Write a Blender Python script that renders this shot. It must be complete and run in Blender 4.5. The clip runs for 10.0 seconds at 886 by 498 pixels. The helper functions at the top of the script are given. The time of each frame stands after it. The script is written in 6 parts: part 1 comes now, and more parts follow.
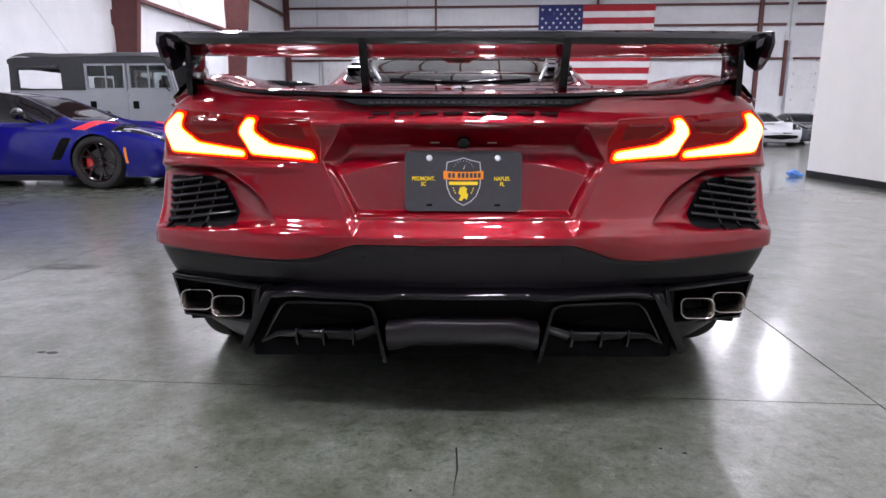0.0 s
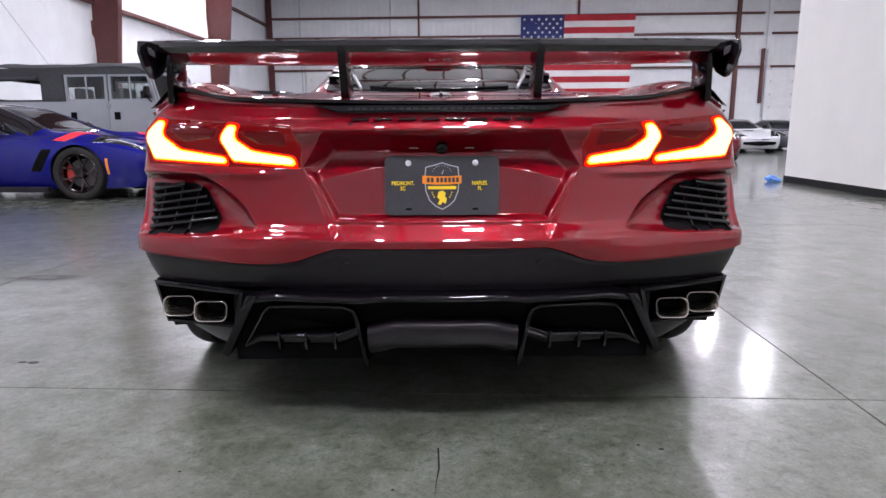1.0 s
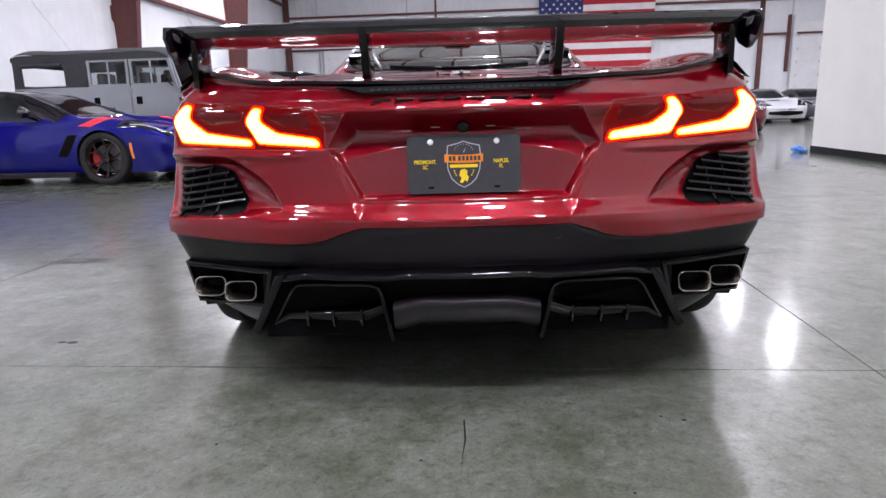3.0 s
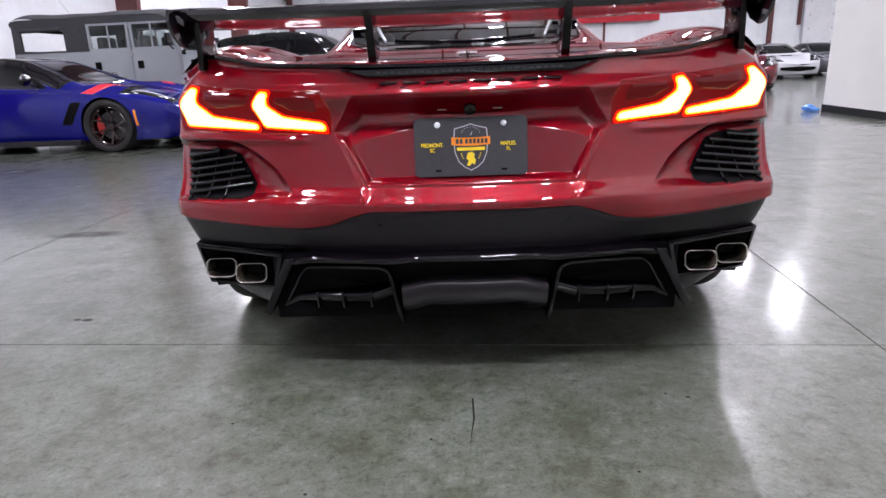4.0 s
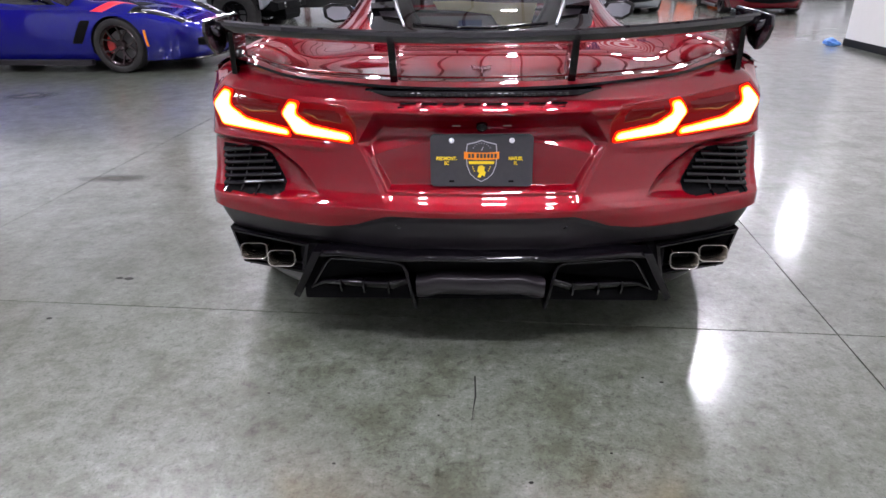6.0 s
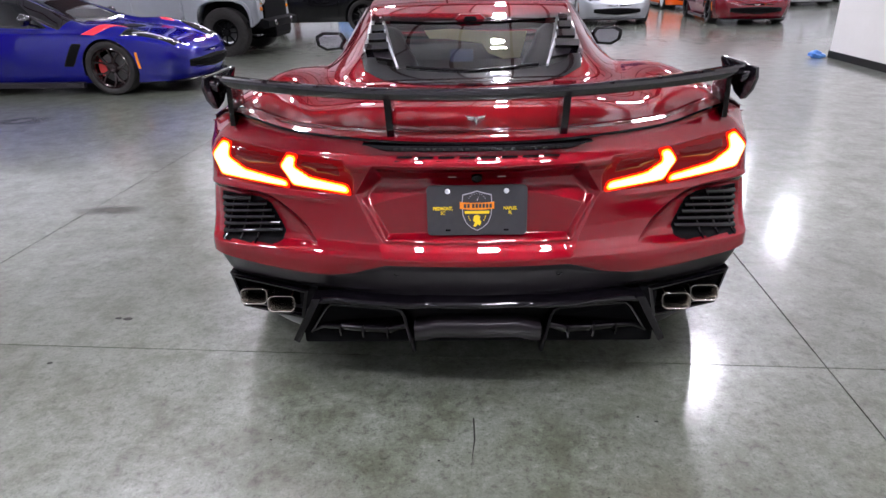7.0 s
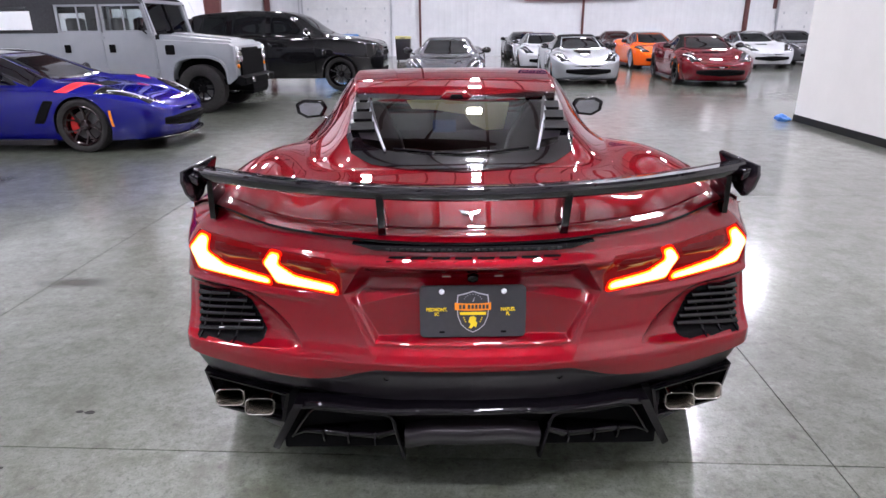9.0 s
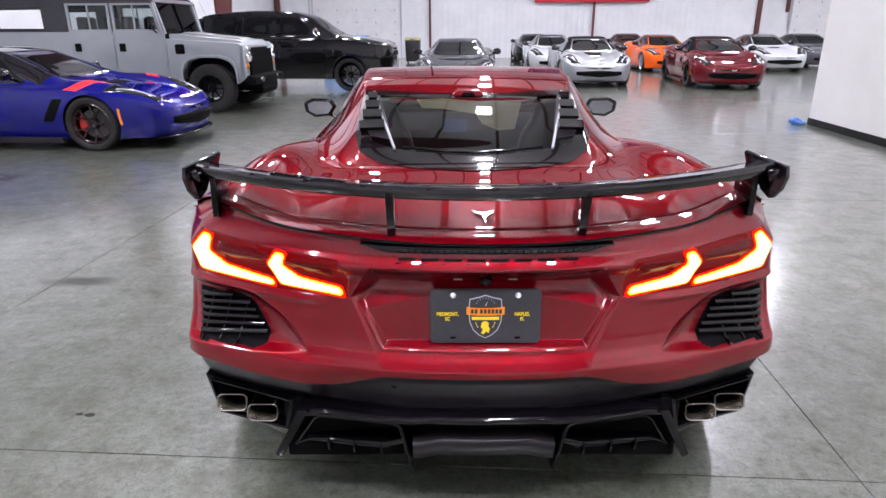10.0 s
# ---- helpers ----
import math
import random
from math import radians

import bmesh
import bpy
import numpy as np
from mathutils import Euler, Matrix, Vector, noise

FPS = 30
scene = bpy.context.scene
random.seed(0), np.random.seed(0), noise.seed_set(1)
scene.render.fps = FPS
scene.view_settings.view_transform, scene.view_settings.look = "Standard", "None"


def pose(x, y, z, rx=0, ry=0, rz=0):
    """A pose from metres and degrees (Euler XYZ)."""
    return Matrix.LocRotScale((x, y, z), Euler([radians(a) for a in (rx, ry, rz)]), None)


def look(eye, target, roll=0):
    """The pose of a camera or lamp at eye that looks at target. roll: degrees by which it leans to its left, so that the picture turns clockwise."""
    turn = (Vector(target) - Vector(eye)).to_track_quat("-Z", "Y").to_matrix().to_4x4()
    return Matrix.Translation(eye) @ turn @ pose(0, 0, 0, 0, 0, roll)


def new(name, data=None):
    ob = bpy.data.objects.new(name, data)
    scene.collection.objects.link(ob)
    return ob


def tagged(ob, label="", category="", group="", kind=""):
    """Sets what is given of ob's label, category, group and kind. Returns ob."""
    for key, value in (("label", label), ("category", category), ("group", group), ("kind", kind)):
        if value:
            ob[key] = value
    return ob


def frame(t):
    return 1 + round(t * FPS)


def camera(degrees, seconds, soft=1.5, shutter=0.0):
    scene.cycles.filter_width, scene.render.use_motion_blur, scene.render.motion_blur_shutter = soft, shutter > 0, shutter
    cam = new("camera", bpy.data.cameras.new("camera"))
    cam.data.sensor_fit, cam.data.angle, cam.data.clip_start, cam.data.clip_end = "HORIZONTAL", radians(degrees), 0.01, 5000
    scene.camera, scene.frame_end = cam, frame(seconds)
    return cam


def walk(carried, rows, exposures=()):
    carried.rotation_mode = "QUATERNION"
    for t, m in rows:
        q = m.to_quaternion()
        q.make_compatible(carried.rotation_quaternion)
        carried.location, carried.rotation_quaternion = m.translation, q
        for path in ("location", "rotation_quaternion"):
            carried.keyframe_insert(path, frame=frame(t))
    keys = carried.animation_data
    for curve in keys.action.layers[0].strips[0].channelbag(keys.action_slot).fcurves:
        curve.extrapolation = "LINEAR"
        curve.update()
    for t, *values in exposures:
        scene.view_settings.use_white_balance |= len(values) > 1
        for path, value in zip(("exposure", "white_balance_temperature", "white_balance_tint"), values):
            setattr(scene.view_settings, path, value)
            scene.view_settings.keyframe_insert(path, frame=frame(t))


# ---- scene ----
cam = camera(70.6, 10.0)
PATH = [
    (0, (0.018, -0.005, 0.853), (-0.007, 1.955, 0.454), 0.1),
    (0.5, (0.03, -0.01, 0.848), (0.027, 1.95, 0.454), 0.1),
    (1, (0.034, -0.039, 0.844), (0.055, 1.926, 0.473), -0.3),
    (1.5, (0.025, -0.059, 0.839), (0.019, 1.903, 0.453), -0.3),
    (2, (0.025, -0.068, 0.842), (0.012, 1.892, 0.446), -0.8),
    (2.5, (0.028, -0.068, 0.842), (-0.002, 1.891, 0.442), -1.2),
    (4, (0.024, -0.066, 0.913), (-0.044, 1.852, 0.351), -2.3),
    (4.5, (0.027, -0.094, 0.968), (-0.048, 1.813, 0.371), -2.4),
    (5, (0.023, -0.126, 1.027), (-0.064, 1.753, 0.347), -2.0),
    (6.3, (0.022, -0.178, 1.291), (-0.069, 1.633, 0.448), -0.8),
    (6.5, (0.021, -0.178, 1.317), (-0.063, 1.644, 0.494), -1.0),
    (7, (0.011, -0.159, 1.368), (-0.058, 1.668, 0.557), -1.5),
    (7.5, (0.005, -0.129, 1.401), (-0.062, 1.694, 0.581), -1.5),
    (8, (0.006, -0.093, 1.433), (-0.056, 1.734, 0.621), -1.4),
    (8.5, (-0.015, -0.043, 1.46), (-0.058, 1.791, 0.663), -1.1),
    (9, (-0.049, -0.002, 1.472), (-0.032, 1.882, 0.803), -0.5),
    (9.5, (-0.06, 0.037, 1.456), (-0.059, 1.925, 0.796), -0.3),
    (10, (-0.06, 0.071, 1.445), (-0.067, 1.958, 0.782), -0.2),
]
walk(cam, [(t, look(eye, target, roll)) for t, eye, target, roll in PATH], [(0, 0.06), (2.5, 0.06), (5, 0.15), (7, 0.22), (10, 0.24)])

# ---- world: the hall is closed, so only a faint grey beyond it ----
world = bpy.data.worlds.new("world")
scene.world = world
world.use_nodes = True
world.node_tree.nodes["Background"].inputs[0].default_value = (0.6, 0.65, 0.7, 1)
world.node_tree.nodes["Background"].inputs[1].default_value = 0.05
scene.view_settings.exposure = 0.0

HALL_YAW = -3.4            # the hall's axes against the show car's
HALL = pose(0, 0, 0, 0, 0, HALL_YAW)
LAMP_POWER = 270.0


# ---- materials ----
def material(name, color, rough=0.5, metal=0.0, coat=0.0, coat_rough=0.03, spec=0.5):
    m = bpy.data.materials.new(name)
    m.use_nodes = True
    b = m.node_tree.nodes["Principled BSDF"]
    b.inputs["Base Color"].default_value = (*color, 1)
    b.inputs["Roughness"].default_value = rough
    b.inputs["Metallic"].default_value = metal
    b.inputs["Coat Weight"].default_value = coat
    b.inputs["Coat Roughness"].default_value = coat_rough
    b.inputs["Specular IOR Level"].default_value = spec
    return m


def nodes_of(m):
    return m.node_tree.nodes, m.node_tree.links, m.node_tree.nodes["Principled BSDF"]


def noise_node(m, scale, detail=4.0, rough=0.6, stretch=(1, 1, 1), coords="Object"):
    n, l, b = nodes_of(m)
    tc = n.new("ShaderNodeNewGeometry") if coords == "Position" else n.new("ShaderNodeTexCoord")
    mp = n.new("ShaderNodeMapping")
    mp.inputs["Scale"].default_value = stretch
    t = n.new("ShaderNodeTexNoise")
    t.inputs["Scale"].default_value = scale
    t.inputs["Detail"].default_value = detail
    t.inputs["Roughness"].default_value = rough
    l.new(tc.outputs[coords], mp.inputs[0])
    l.new(mp.outputs[0], t.inputs["Vector"])
    return t.outputs["Fac"]


def ramp(m, fac, stops):
    n, l, b = nodes_of(m)
    r = n.new("ShaderNodeValToRGB")
    e = r.color_ramp.elements
    while len(e) < len(stops):
        e.new(0.5)
    for el, (p, c) in zip(e, stops):
        el.position = p
        el.color = (*c, 1) if len(c) == 3 else c
    l.new(fac, r.inputs[0])
    return r.outputs[0]


def mix_colors(m, fac, a, b_, mode="MIX"):
    n, l, b = nodes_of(m)
    x = n.new("ShaderNodeMix")
    x.data_type, x.blend_type = "RGBA", mode
    for sock, v in ((x.inputs[0], fac), (x.inputs[6], a), (x.inputs[7], b_)):
        if isinstance(v, (int, float)):
            sock.default_value = v
        elif isinstance(v, tuple):
            sock.default_value = (*v, 1)
        else:
            l.new(v, sock)
    return x.outputs[2]


def bump(m, fac, strength, distance):
    n, l, b = nodes_of(m)
    u = n.new("ShaderNodeBump")
    u.inputs["Strength"].default_value = strength
    u.inputs["Distance"].default_value = distance
    l.new(fac, u.inputs["Height"])
    l.new(u.outputs[0], b.inputs["Normal"])


def varied(m, scale, a, b_, rough=None, bumpy=0.0, detail=5.0, stretch=(1, 1, 1)):
    """Colour that wanders between a and b_, and with it the gloss."""
    n, l, b = nodes_of(m)
    f = noise_node(m, scale, detail, 0.65, stretch)
    l.new(ramp(m, f, [(0.3, a), (0.7, b_)]), b.inputs["Base Color"])
    if rough:
        l.new(ramp(m, f, [(0.3, (rough[0],) * 3), (0.7, (rough[1],) * 3)]), b.inputs["Roughness"])
    if bumpy:
        bump(m, noise_node(m, scale * 6, 3), bumpy, 0.01)
    return m


def paint(name, color, metal=0.3, rough=0.35):
    """Car paint with fine flakes under a clear coat."""
    m = material(name, color, rough, metal, 1.0, 0.015, 0.0)
    n, l, b = nodes_of(m)
    f = noise_node(m, 900, 1)
    dark = tuple(c * 0.82 for c in color)
    l.new(ramp(m, f, [(0.35, dark), (0.65, color)]), b.inputs["Base Color"])
    return m


def glow(name, color, strength):
    m = bpy.data.materials.new(name)
    m.use_nodes = True
    n, l = m.node_tree.nodes, m.node_tree.links
    n.clear()
    e, o = n.new("ShaderNodeEmission"), n.new("ShaderNodeOutputMaterial")
    e.inputs[0].default_value = (*color, 1)
    e.inputs[1].default_value = strength
    l.new(e.outputs[0], o.inputs[0])
    return m


def pane_glass(name, tint, ior=1.4):
    """Thin tinted glass: a see-through sheet with a Fresnel gloss."""
    m = bpy.data.materials.new(name)
    m.use_nodes = True
    n, l = m.node_tree.nodes, m.node_tree.links
    n.clear()
    o, x, t, g, f = (n.new("ShaderNode" + k) for k in ("OutputMaterial", "MixShader", "BsdfTransparent", "BsdfGlossy", "Fresnel"))
    t.inputs[0].default_value = (*tint, 1)
    g.inputs["Roughness"].default_value = 0.01
    f.inputs[0].default_value = ior
    l.new(f.outputs[0], x.inputs[0])
    l.new(t.outputs[0], x.inputs[1])
    l.new(g.outputs[0], x.inputs[2])
    l.new(x.outputs[0], o.inputs[0])
    return m


def concrete():
    """Worn polished concrete: broad clouds, brownish mottles, pale scuffs and dark specks."""
    m = material("polished_concrete", (0.3, 0.3, 0.28), 0.35, spec=0.8, coat=1.0, coat_rough=0.16)
    n, l, b = nodes_of(m)

    def cloud(scale, detail, rough, twist):
        f = noise_node(m, scale, detail, rough, coords="Position")
        f.node.inputs["Distortion"].default_value = twist
        return f
    big, mid, small, fine = cloud(0.6, 4, 0.55, 0.2), cloud(5.4, 10, 0.70, 0.4), cloud(27, 10, 0.75, 0.3), cloud(110, 4, 0.7, 0)
    base = ramp(m, big, [(0.32, (0.104, 0.115, 0.094)), (0.68, (0.152, 0.165, 0.140))])
    mottle = ramp(m, mid, [(0.38, (0.58, 0.59, 0.50)), (0.47, (0.85, 0.86, 0.81)), (0.54, (1.0, 1.0, 1.0)), (0.64, (1.18, 1.19, 1.22))])
    patch = ramp(m, small, [(0.36, (0.40, 0.39, 0.35)), (0.46, (0.86, 0.86, 0.83)), (0.56, (1.04, 1.04, 1.04)), (0.64, (1.34, 1.34, 1.38))])
    grain = ramp(m, fine, [(0.33, (0.42, 0.41, 0.38)), (0.44, (0.96, 0.96, 0.95)), (0.58, (1.02, 1.02, 1.02)), (0.68, (1.35, 1.35, 1.37))])
    col = base
    for layer in (mottle, patch, grain):
        col = mix_colors(m, 1.0, col, layer, "MULTIPLY")
    spots = cloud(7.0, 3, 0.6, 0.2)
    col = mix_colors(m, ramp(m, spots, [(0.70, (0, 0, 0)), (0.75, (0.7, 0.7, 0.7))]), col, (0.06, 0.055, 0.045))
    l.new(col, b.inputs["Base Color"])
    l.new(ramp(m, mid, [(0.35, (0.38,) * 3), (0.65, (0.29,) * 3)]), b.inputs["Roughness"])
    l.new(ramp(m, mid, [(0.38, (0.155,) * 3), (0.55, (0.13,) * 3)]), b.inputs["Coat Roughness"])
    return m


M_FLOOR = concrete()
M_JOINT = material("saw_cut", (0.02, 0.02, 0.018), 0.8)
M_WALL = varied(material("white_liner", (0.8, 0.8, 0.8), 0.45), 1.5, (0.70, 0.72, 0.75), (0.78, 0.80, 0.83), (0.35, 0.55), 0.0)
bump(M_WALL, noise_node(M_WALL, 2.2, 3, 0.5, (1, 1, 0.25)), 0.2, 0.03)
M_ROOF = varied(material("roof_lining", (0.76, 0.76, 0.78), 0.6), 1.5, (0.72, 0.72, 0.74), (0.80, 0.80, 0.82))
# grey of the unseen south wall, chosen for the light it returns
M_SOUTH = varied(material("unseen_wall_grey", (0.47, 0.47, 0.49), 0.6), 1.5, (0.44, 0.44, 0.46), (0.50, 0.50, 0.52))
M_PARTITION = varied(material("painted_drywall", (0.72, 0.71, 0.69), 0.6), 2.0, (0.70, 0.69, 0.67), (0.74, 0.73, 0.71))
M_STEEL = varied(material("red_oxide_steel", (0.10, 0.025, 0.022), 0.5), 4, (0.075, 0.018, 0.017), (0.12, 0.032, 0.028), (0.4, 0.6))
M_BASE = material("black_base", (0.006, 0.006, 0.0065), 0.5, spec=0.2)
M_DOOR = varied(material("door_white", (0.75, 0.76, 0.77), 0.4), 3, (0.70, 0.71, 0.73), (0.80, 0.81, 0.82))
M_GALV = material("galvanised", (0.55, 0.57, 0.6), 0.4, 0.8)
M_LED = glow("led_panel", (0.99, 0.96, 1.08), LAMP_POWER)
# added upward glow, there only to brighten the roof lining
M_CEILINGFILL = glow("ceiling_fill", (0.99, 0.96, 1.08), LAMP_POWER * 0.17)
M_HOUSING = material("lamp_housing", (0.7, 0.7, 0.7), 0.5)

M_RED = paint("candy_red", (0.200, 0.0011, 0.0080), 0.34, 0.34)
nodes_of(M_RED)[2].inputs["Specular Tint"].default_value = (0.30, 0.004, 0.010, 1)
nodes_of(M_RED)[2].inputs["Coat IOR"].default_value = 1.58
M_BLACKGLOSS = material("gloss_black", (0.0025, 0.002, 0.003), 0.10, 0, 0.6, 0.02, 0.03)
M_CARBON = material("carbon_flash", (0.004, 0.003, 0.005), 0.10, 0.0, 1.0, 0.012, 0.05)
nodes_of(M_CARBON)[2].inputs["Coat IOR"].default_value = 1.65
M_SATIN = varied(material("satin_black_plastic", (0.011, 0.009, 0.0115), 0.34, spec=0.28), 30, (0.009, 0.007, 0.0095), (0.013, 0.011, 0.0135), (0.30, 0.38))
M_MATTE = material("matte_black", (0.004, 0.004, 0.0045), 0.8, spec=0.06)
M_RUBBER = varied(material("tyre_rubber", (0.02, 0.02, 0.02), 0.7, spec=0.25), 20, (0.011, 0.010, 0.010), (0.020, 0.019, 0.019))
M_DISC = material("brake_iron", (0.10, 0.10, 0.10), 0.45, 0.7)
M_CHROME = material("chrome", (0.8, 0.8, 0.8), 0.12, 1.0)
M_TIP = varied(material("exhaust_steel", (0.55, 0.52, 0.48), 0.16, 1.0), 40, (0.48, 0.45, 0.41), (0.62, 0.59, 0.55))
M_LENS = material("dark_red_lens", (0.028, 0.0004, 0.0008), 0.08, 0, 1.0, 0.02, 0.0)
# emission puts the strips' red glow into the lens
nodes_of(M_LENS)[2].inputs["Emission Color"].default_value = (1.0, 0.003, 0.010, 1)
nodes_of(M_LENS)[2].inputs["Emission Strength"].default_value = 0.13
nodes_of(M_LENS)[2].inputs["Coat IOR"].default_value = 1.27
M_LENSDARK = material("dimmer_red_lens", (0.020, 0.0004, 0.0008), 0.08, 0, 1.0, 0.02, 0.0)
# upper lenses: the same lens colour, darker, with less of that painted glow
nodes_of(M_LENSDARK)[2].inputs["Emission Color"].default_value = (1.0, 0.003, 0.010, 1)
nodes_of(M_LENSDARK)[2].inputs["Emission Strength"].default_value = 0.07
nodes_of(M_LENSDARK)[2].inputs["Coat IOR"].default_value = 1.33
M_STRIP = glow("lamp_core", (1.0, 0.70, 0.30), 3.0)
# amber and red layers imitate the overexposed strip's falloff and bloom
M_STRIPFALLOFF = glow("lamp_glow_falloff", (1.0, 0.36, 0.015), 2.6)
M_STRIPBLOOM = glow("lamp_bloom", (1.0, 0.010, 0.002), 2.0)
M_GLASSR = pane_glass("rear_glass", (0.91, 0.94, 0.92), 1.52)
M_DARKGLASS = material("dark_glass", (0.006, 0.007, 0.008), 0.03, 0, 0.0, 0.01, 0.4)
M_SCREENGLASS = pane_glass("windscreen_glass", (0.82, 0.86, 0.84))
M_PLATE = varied(material("plate_grey", (0.034, 0.034, 0.039), 0.45), 60, (0.031, 0.031, 0.036), (0.038, 0.038, 0.043))
M_ORANGE = material("orange_print", (0.85, 0.25, 0.01), 0.5)
M_YELLOW = material("yellow_print", (0.85, 0.62, 0.02), 0.5)
M_SILVERP = material("silver_print", (0.45, 0.45, 0.5), 0.4)
M_SCREWW = material("screw_white", (0.75, 0.78, 0.82), 0.3)
M_PLATELAMP = glow("plate_lamp", (1.0, 0.97, 0.9), 0.12)
M_SCREEN = glow("display", (0.12, 0.18, 0.38), 0.16)
M_PAPER = material("yellow_paper", (0.80, 0.74, 0.33), 0.7)
M_MIRROR = material("mirror", (0.42, 0.42, 0.45), 0.02, 1.0)
M_SEAT = material("black_leather", (0.045, 0.043, 0.044), 0.5)
M_AMBER = material("amber_lens", (0.75, 0.22, 0.01), 0.15, 0, 0.8)


# ---- mesh helpers ----
def thing(name, m, label, category, group="", kind=""):
    """A top-level thing: an Empty at its base, to which the parts hang."""
    ob = new(name)
    ob.matrix_world = m
    ob.empty_display_size = 0.1
    return tagged(ob, label, category, group, kind)


def part(name, data, mat, parent, label="", angle=None, m=None):
    """Links a bmesh or mesh as one mesh object under parent."""
    if isinstance(data, bmesh.types.BMesh):
        me = bpy.data.meshes.new(name)
        data.normal_update()
        data.to_mesh(me)
        data.free()
    else:
        me = data
    if angle is not None and len(me.polygons):
        me.polygons.foreach_set("use_smooth", [True] * len(me.polygons))
        me.set_sharp_from_angle(angle=radians(angle))
    if not me.materials:
        me.materials.append(mat)
    ob = new(name, me)
    ob.parent = parent
    if m is not None:
        ob.matrix_local = m
    if label:
        ob["label"] = label
    return ob


def table(xs, ys):
    """A smooth monotone curve through the given values."""
    x, y = np.array(xs, float), np.array(ys, float)
    h, d = np.diff(x), np.diff(y) / np.diff(x)
    s = np.zeros(len(x))
    s[0], s[-1] = d[0], d[-1]
    for i in range(1, len(x) - 1):
        if d[i - 1] * d[i] > 0:
            s[i] = 2 * d[i - 1] * d[i] / (d[i - 1] + d[i])

    def f(q):
        q = np.clip(q, x[0], x[-1])
        i = np.clip(np.searchsorted(x, q) - 1, 0, len(h) - 1)
        t = (q - x[i]) / h[i]
        return ((1 + 2 * t) * (1 - t) ** 2 * y[i] + t * (1 - t) ** 2 * h[i] * s[i]
                + t * t * (3 - 2 * t) * y[i + 1] + t * t * (t - 1) * h[i] * s[i + 1])
    return f


def step(a, b, q):
    t = np.clip((q - a) / (b - a), 0, 1)
    return t * t * (3 - 2 * t)


def inside(px, pz, poly):
    """Signed distance to a polygon, positive inside."""
    p = np.array(poly, float)
    best = np.full(np.shape(px), 1e9)
    odd = np.zeros(np.shape(px), bool)
    for a, b in zip(p, np.roll(p, -1, 0)):
        e = b - a
        t = np.clip(((px - a[0]) * e[0] + (pz - a[1]) * e[1]) / (e @ e), 0, 1)
        best = np.minimum(best, (px - a[0] - t * e[0]) ** 2 + (pz - a[1] - t * e[1]) ** 2)
        cross = (a[1] > pz) != (b[1] > pz)
        if abs(e[1]) > 1e-12:
            odd ^= cross & (px < e[0] * (pz - a[1]) / e[1] + a[0])
    return np.where(odd, 1, -1) * np.sqrt(best)


def grid(name, P, keep=None, close_u=False, close_v=False, smooth=True):
    """A mesh from an n x m array of places; keep: which of its squares stay."""
    n, m = P.shape[:2]
    I = np.arange(n * m).reshape(n, m)
    A = I if not close_u else np.vstack([I, I[:1]])
    A = A if not close_v else np.hstack([A, A[:, :1]])
    F = np.stack([A[:-1, :-1], A[:-1, 1:], A[1:, 1:], A[1:, :-1]], -1)
    F = F[keep] if keep is not None else F.reshape(-1, 4)
    used = np.unique(F)
    remap = np.zeros(n * m, int)
    remap[used] = np.arange(len(used))
    me = bpy.data.meshes.new(name)
    me.from_pydata(P.reshape(-1, 3)[used].tolist(), [], remap[F].tolist())
    if smooth:
        me.polygons.foreach_set("use_smooth", [True] * len(me.polygons))
    me.update()
    return me


def box_bm(x0, x1, y0, y1, z0, z1, bevel=0.0, seg=2, bm=None):
    b = bmesh.new()
    r = bmesh.ops.create_cube(b, size=1)
    bmesh.ops.scale(b, vec=(x1 - x0, y1 - y0, z1 - z0), verts=b.verts)
    bmesh.ops.translate(b, vec=((x0 + x1) / 2, (y0 + y1) / 2, (z0 + z1) / 2), verts=b.verts)
    if bevel:
        bmesh.ops.bevel(b, geom=b.edges[:], offset=bevel, segments=seg, affect="EDGES", profile=0.6)
    return join(bm, b)


def join(bm, b):
    if bm is None:
        return b
    me = bpy.data.meshes.new("joined")
    b.to_mesh(me)
    b.free()
    bm.from_mesh(me)
    bpy.data.meshes.remove(me)
    return bm


def prism(poly, a, b, axis="y", bevel=0.0, seg=2, bm=None):
    """A polygon drawn out between a and b along an axis. Polygon coordinates are the two other axes in order."""
    q = bmesh.new()
    put = {"x": lambda u, v, w: (w, u, v), "y": lambda u, v, w: (u, w, v), "z": lambda u, v, w: (u, v, w)}[axis]
    lo = [q.verts.new(put(u, v, a)) for u, v in poly]
    hi = [q.verts.new(put(u, v, b)) for u, v in poly]
    q.faces.new(lo)
    q.faces.new(hi[::-1])
    for i in range(len(poly)):
        j = (i + 1) % len(poly)
        q.faces.new((lo[j], lo[i], hi[i], hi[j]))
    bmesh.ops.recalc_face_normals(q, faces=q.faces)
    if bevel:
        bmesh.ops.bevel(q, geom=q.edges[:], offset=bevel, segments=seg, affect="EDGES", profile=0.6, clamp_overlap=True)
    return join(bm, q)


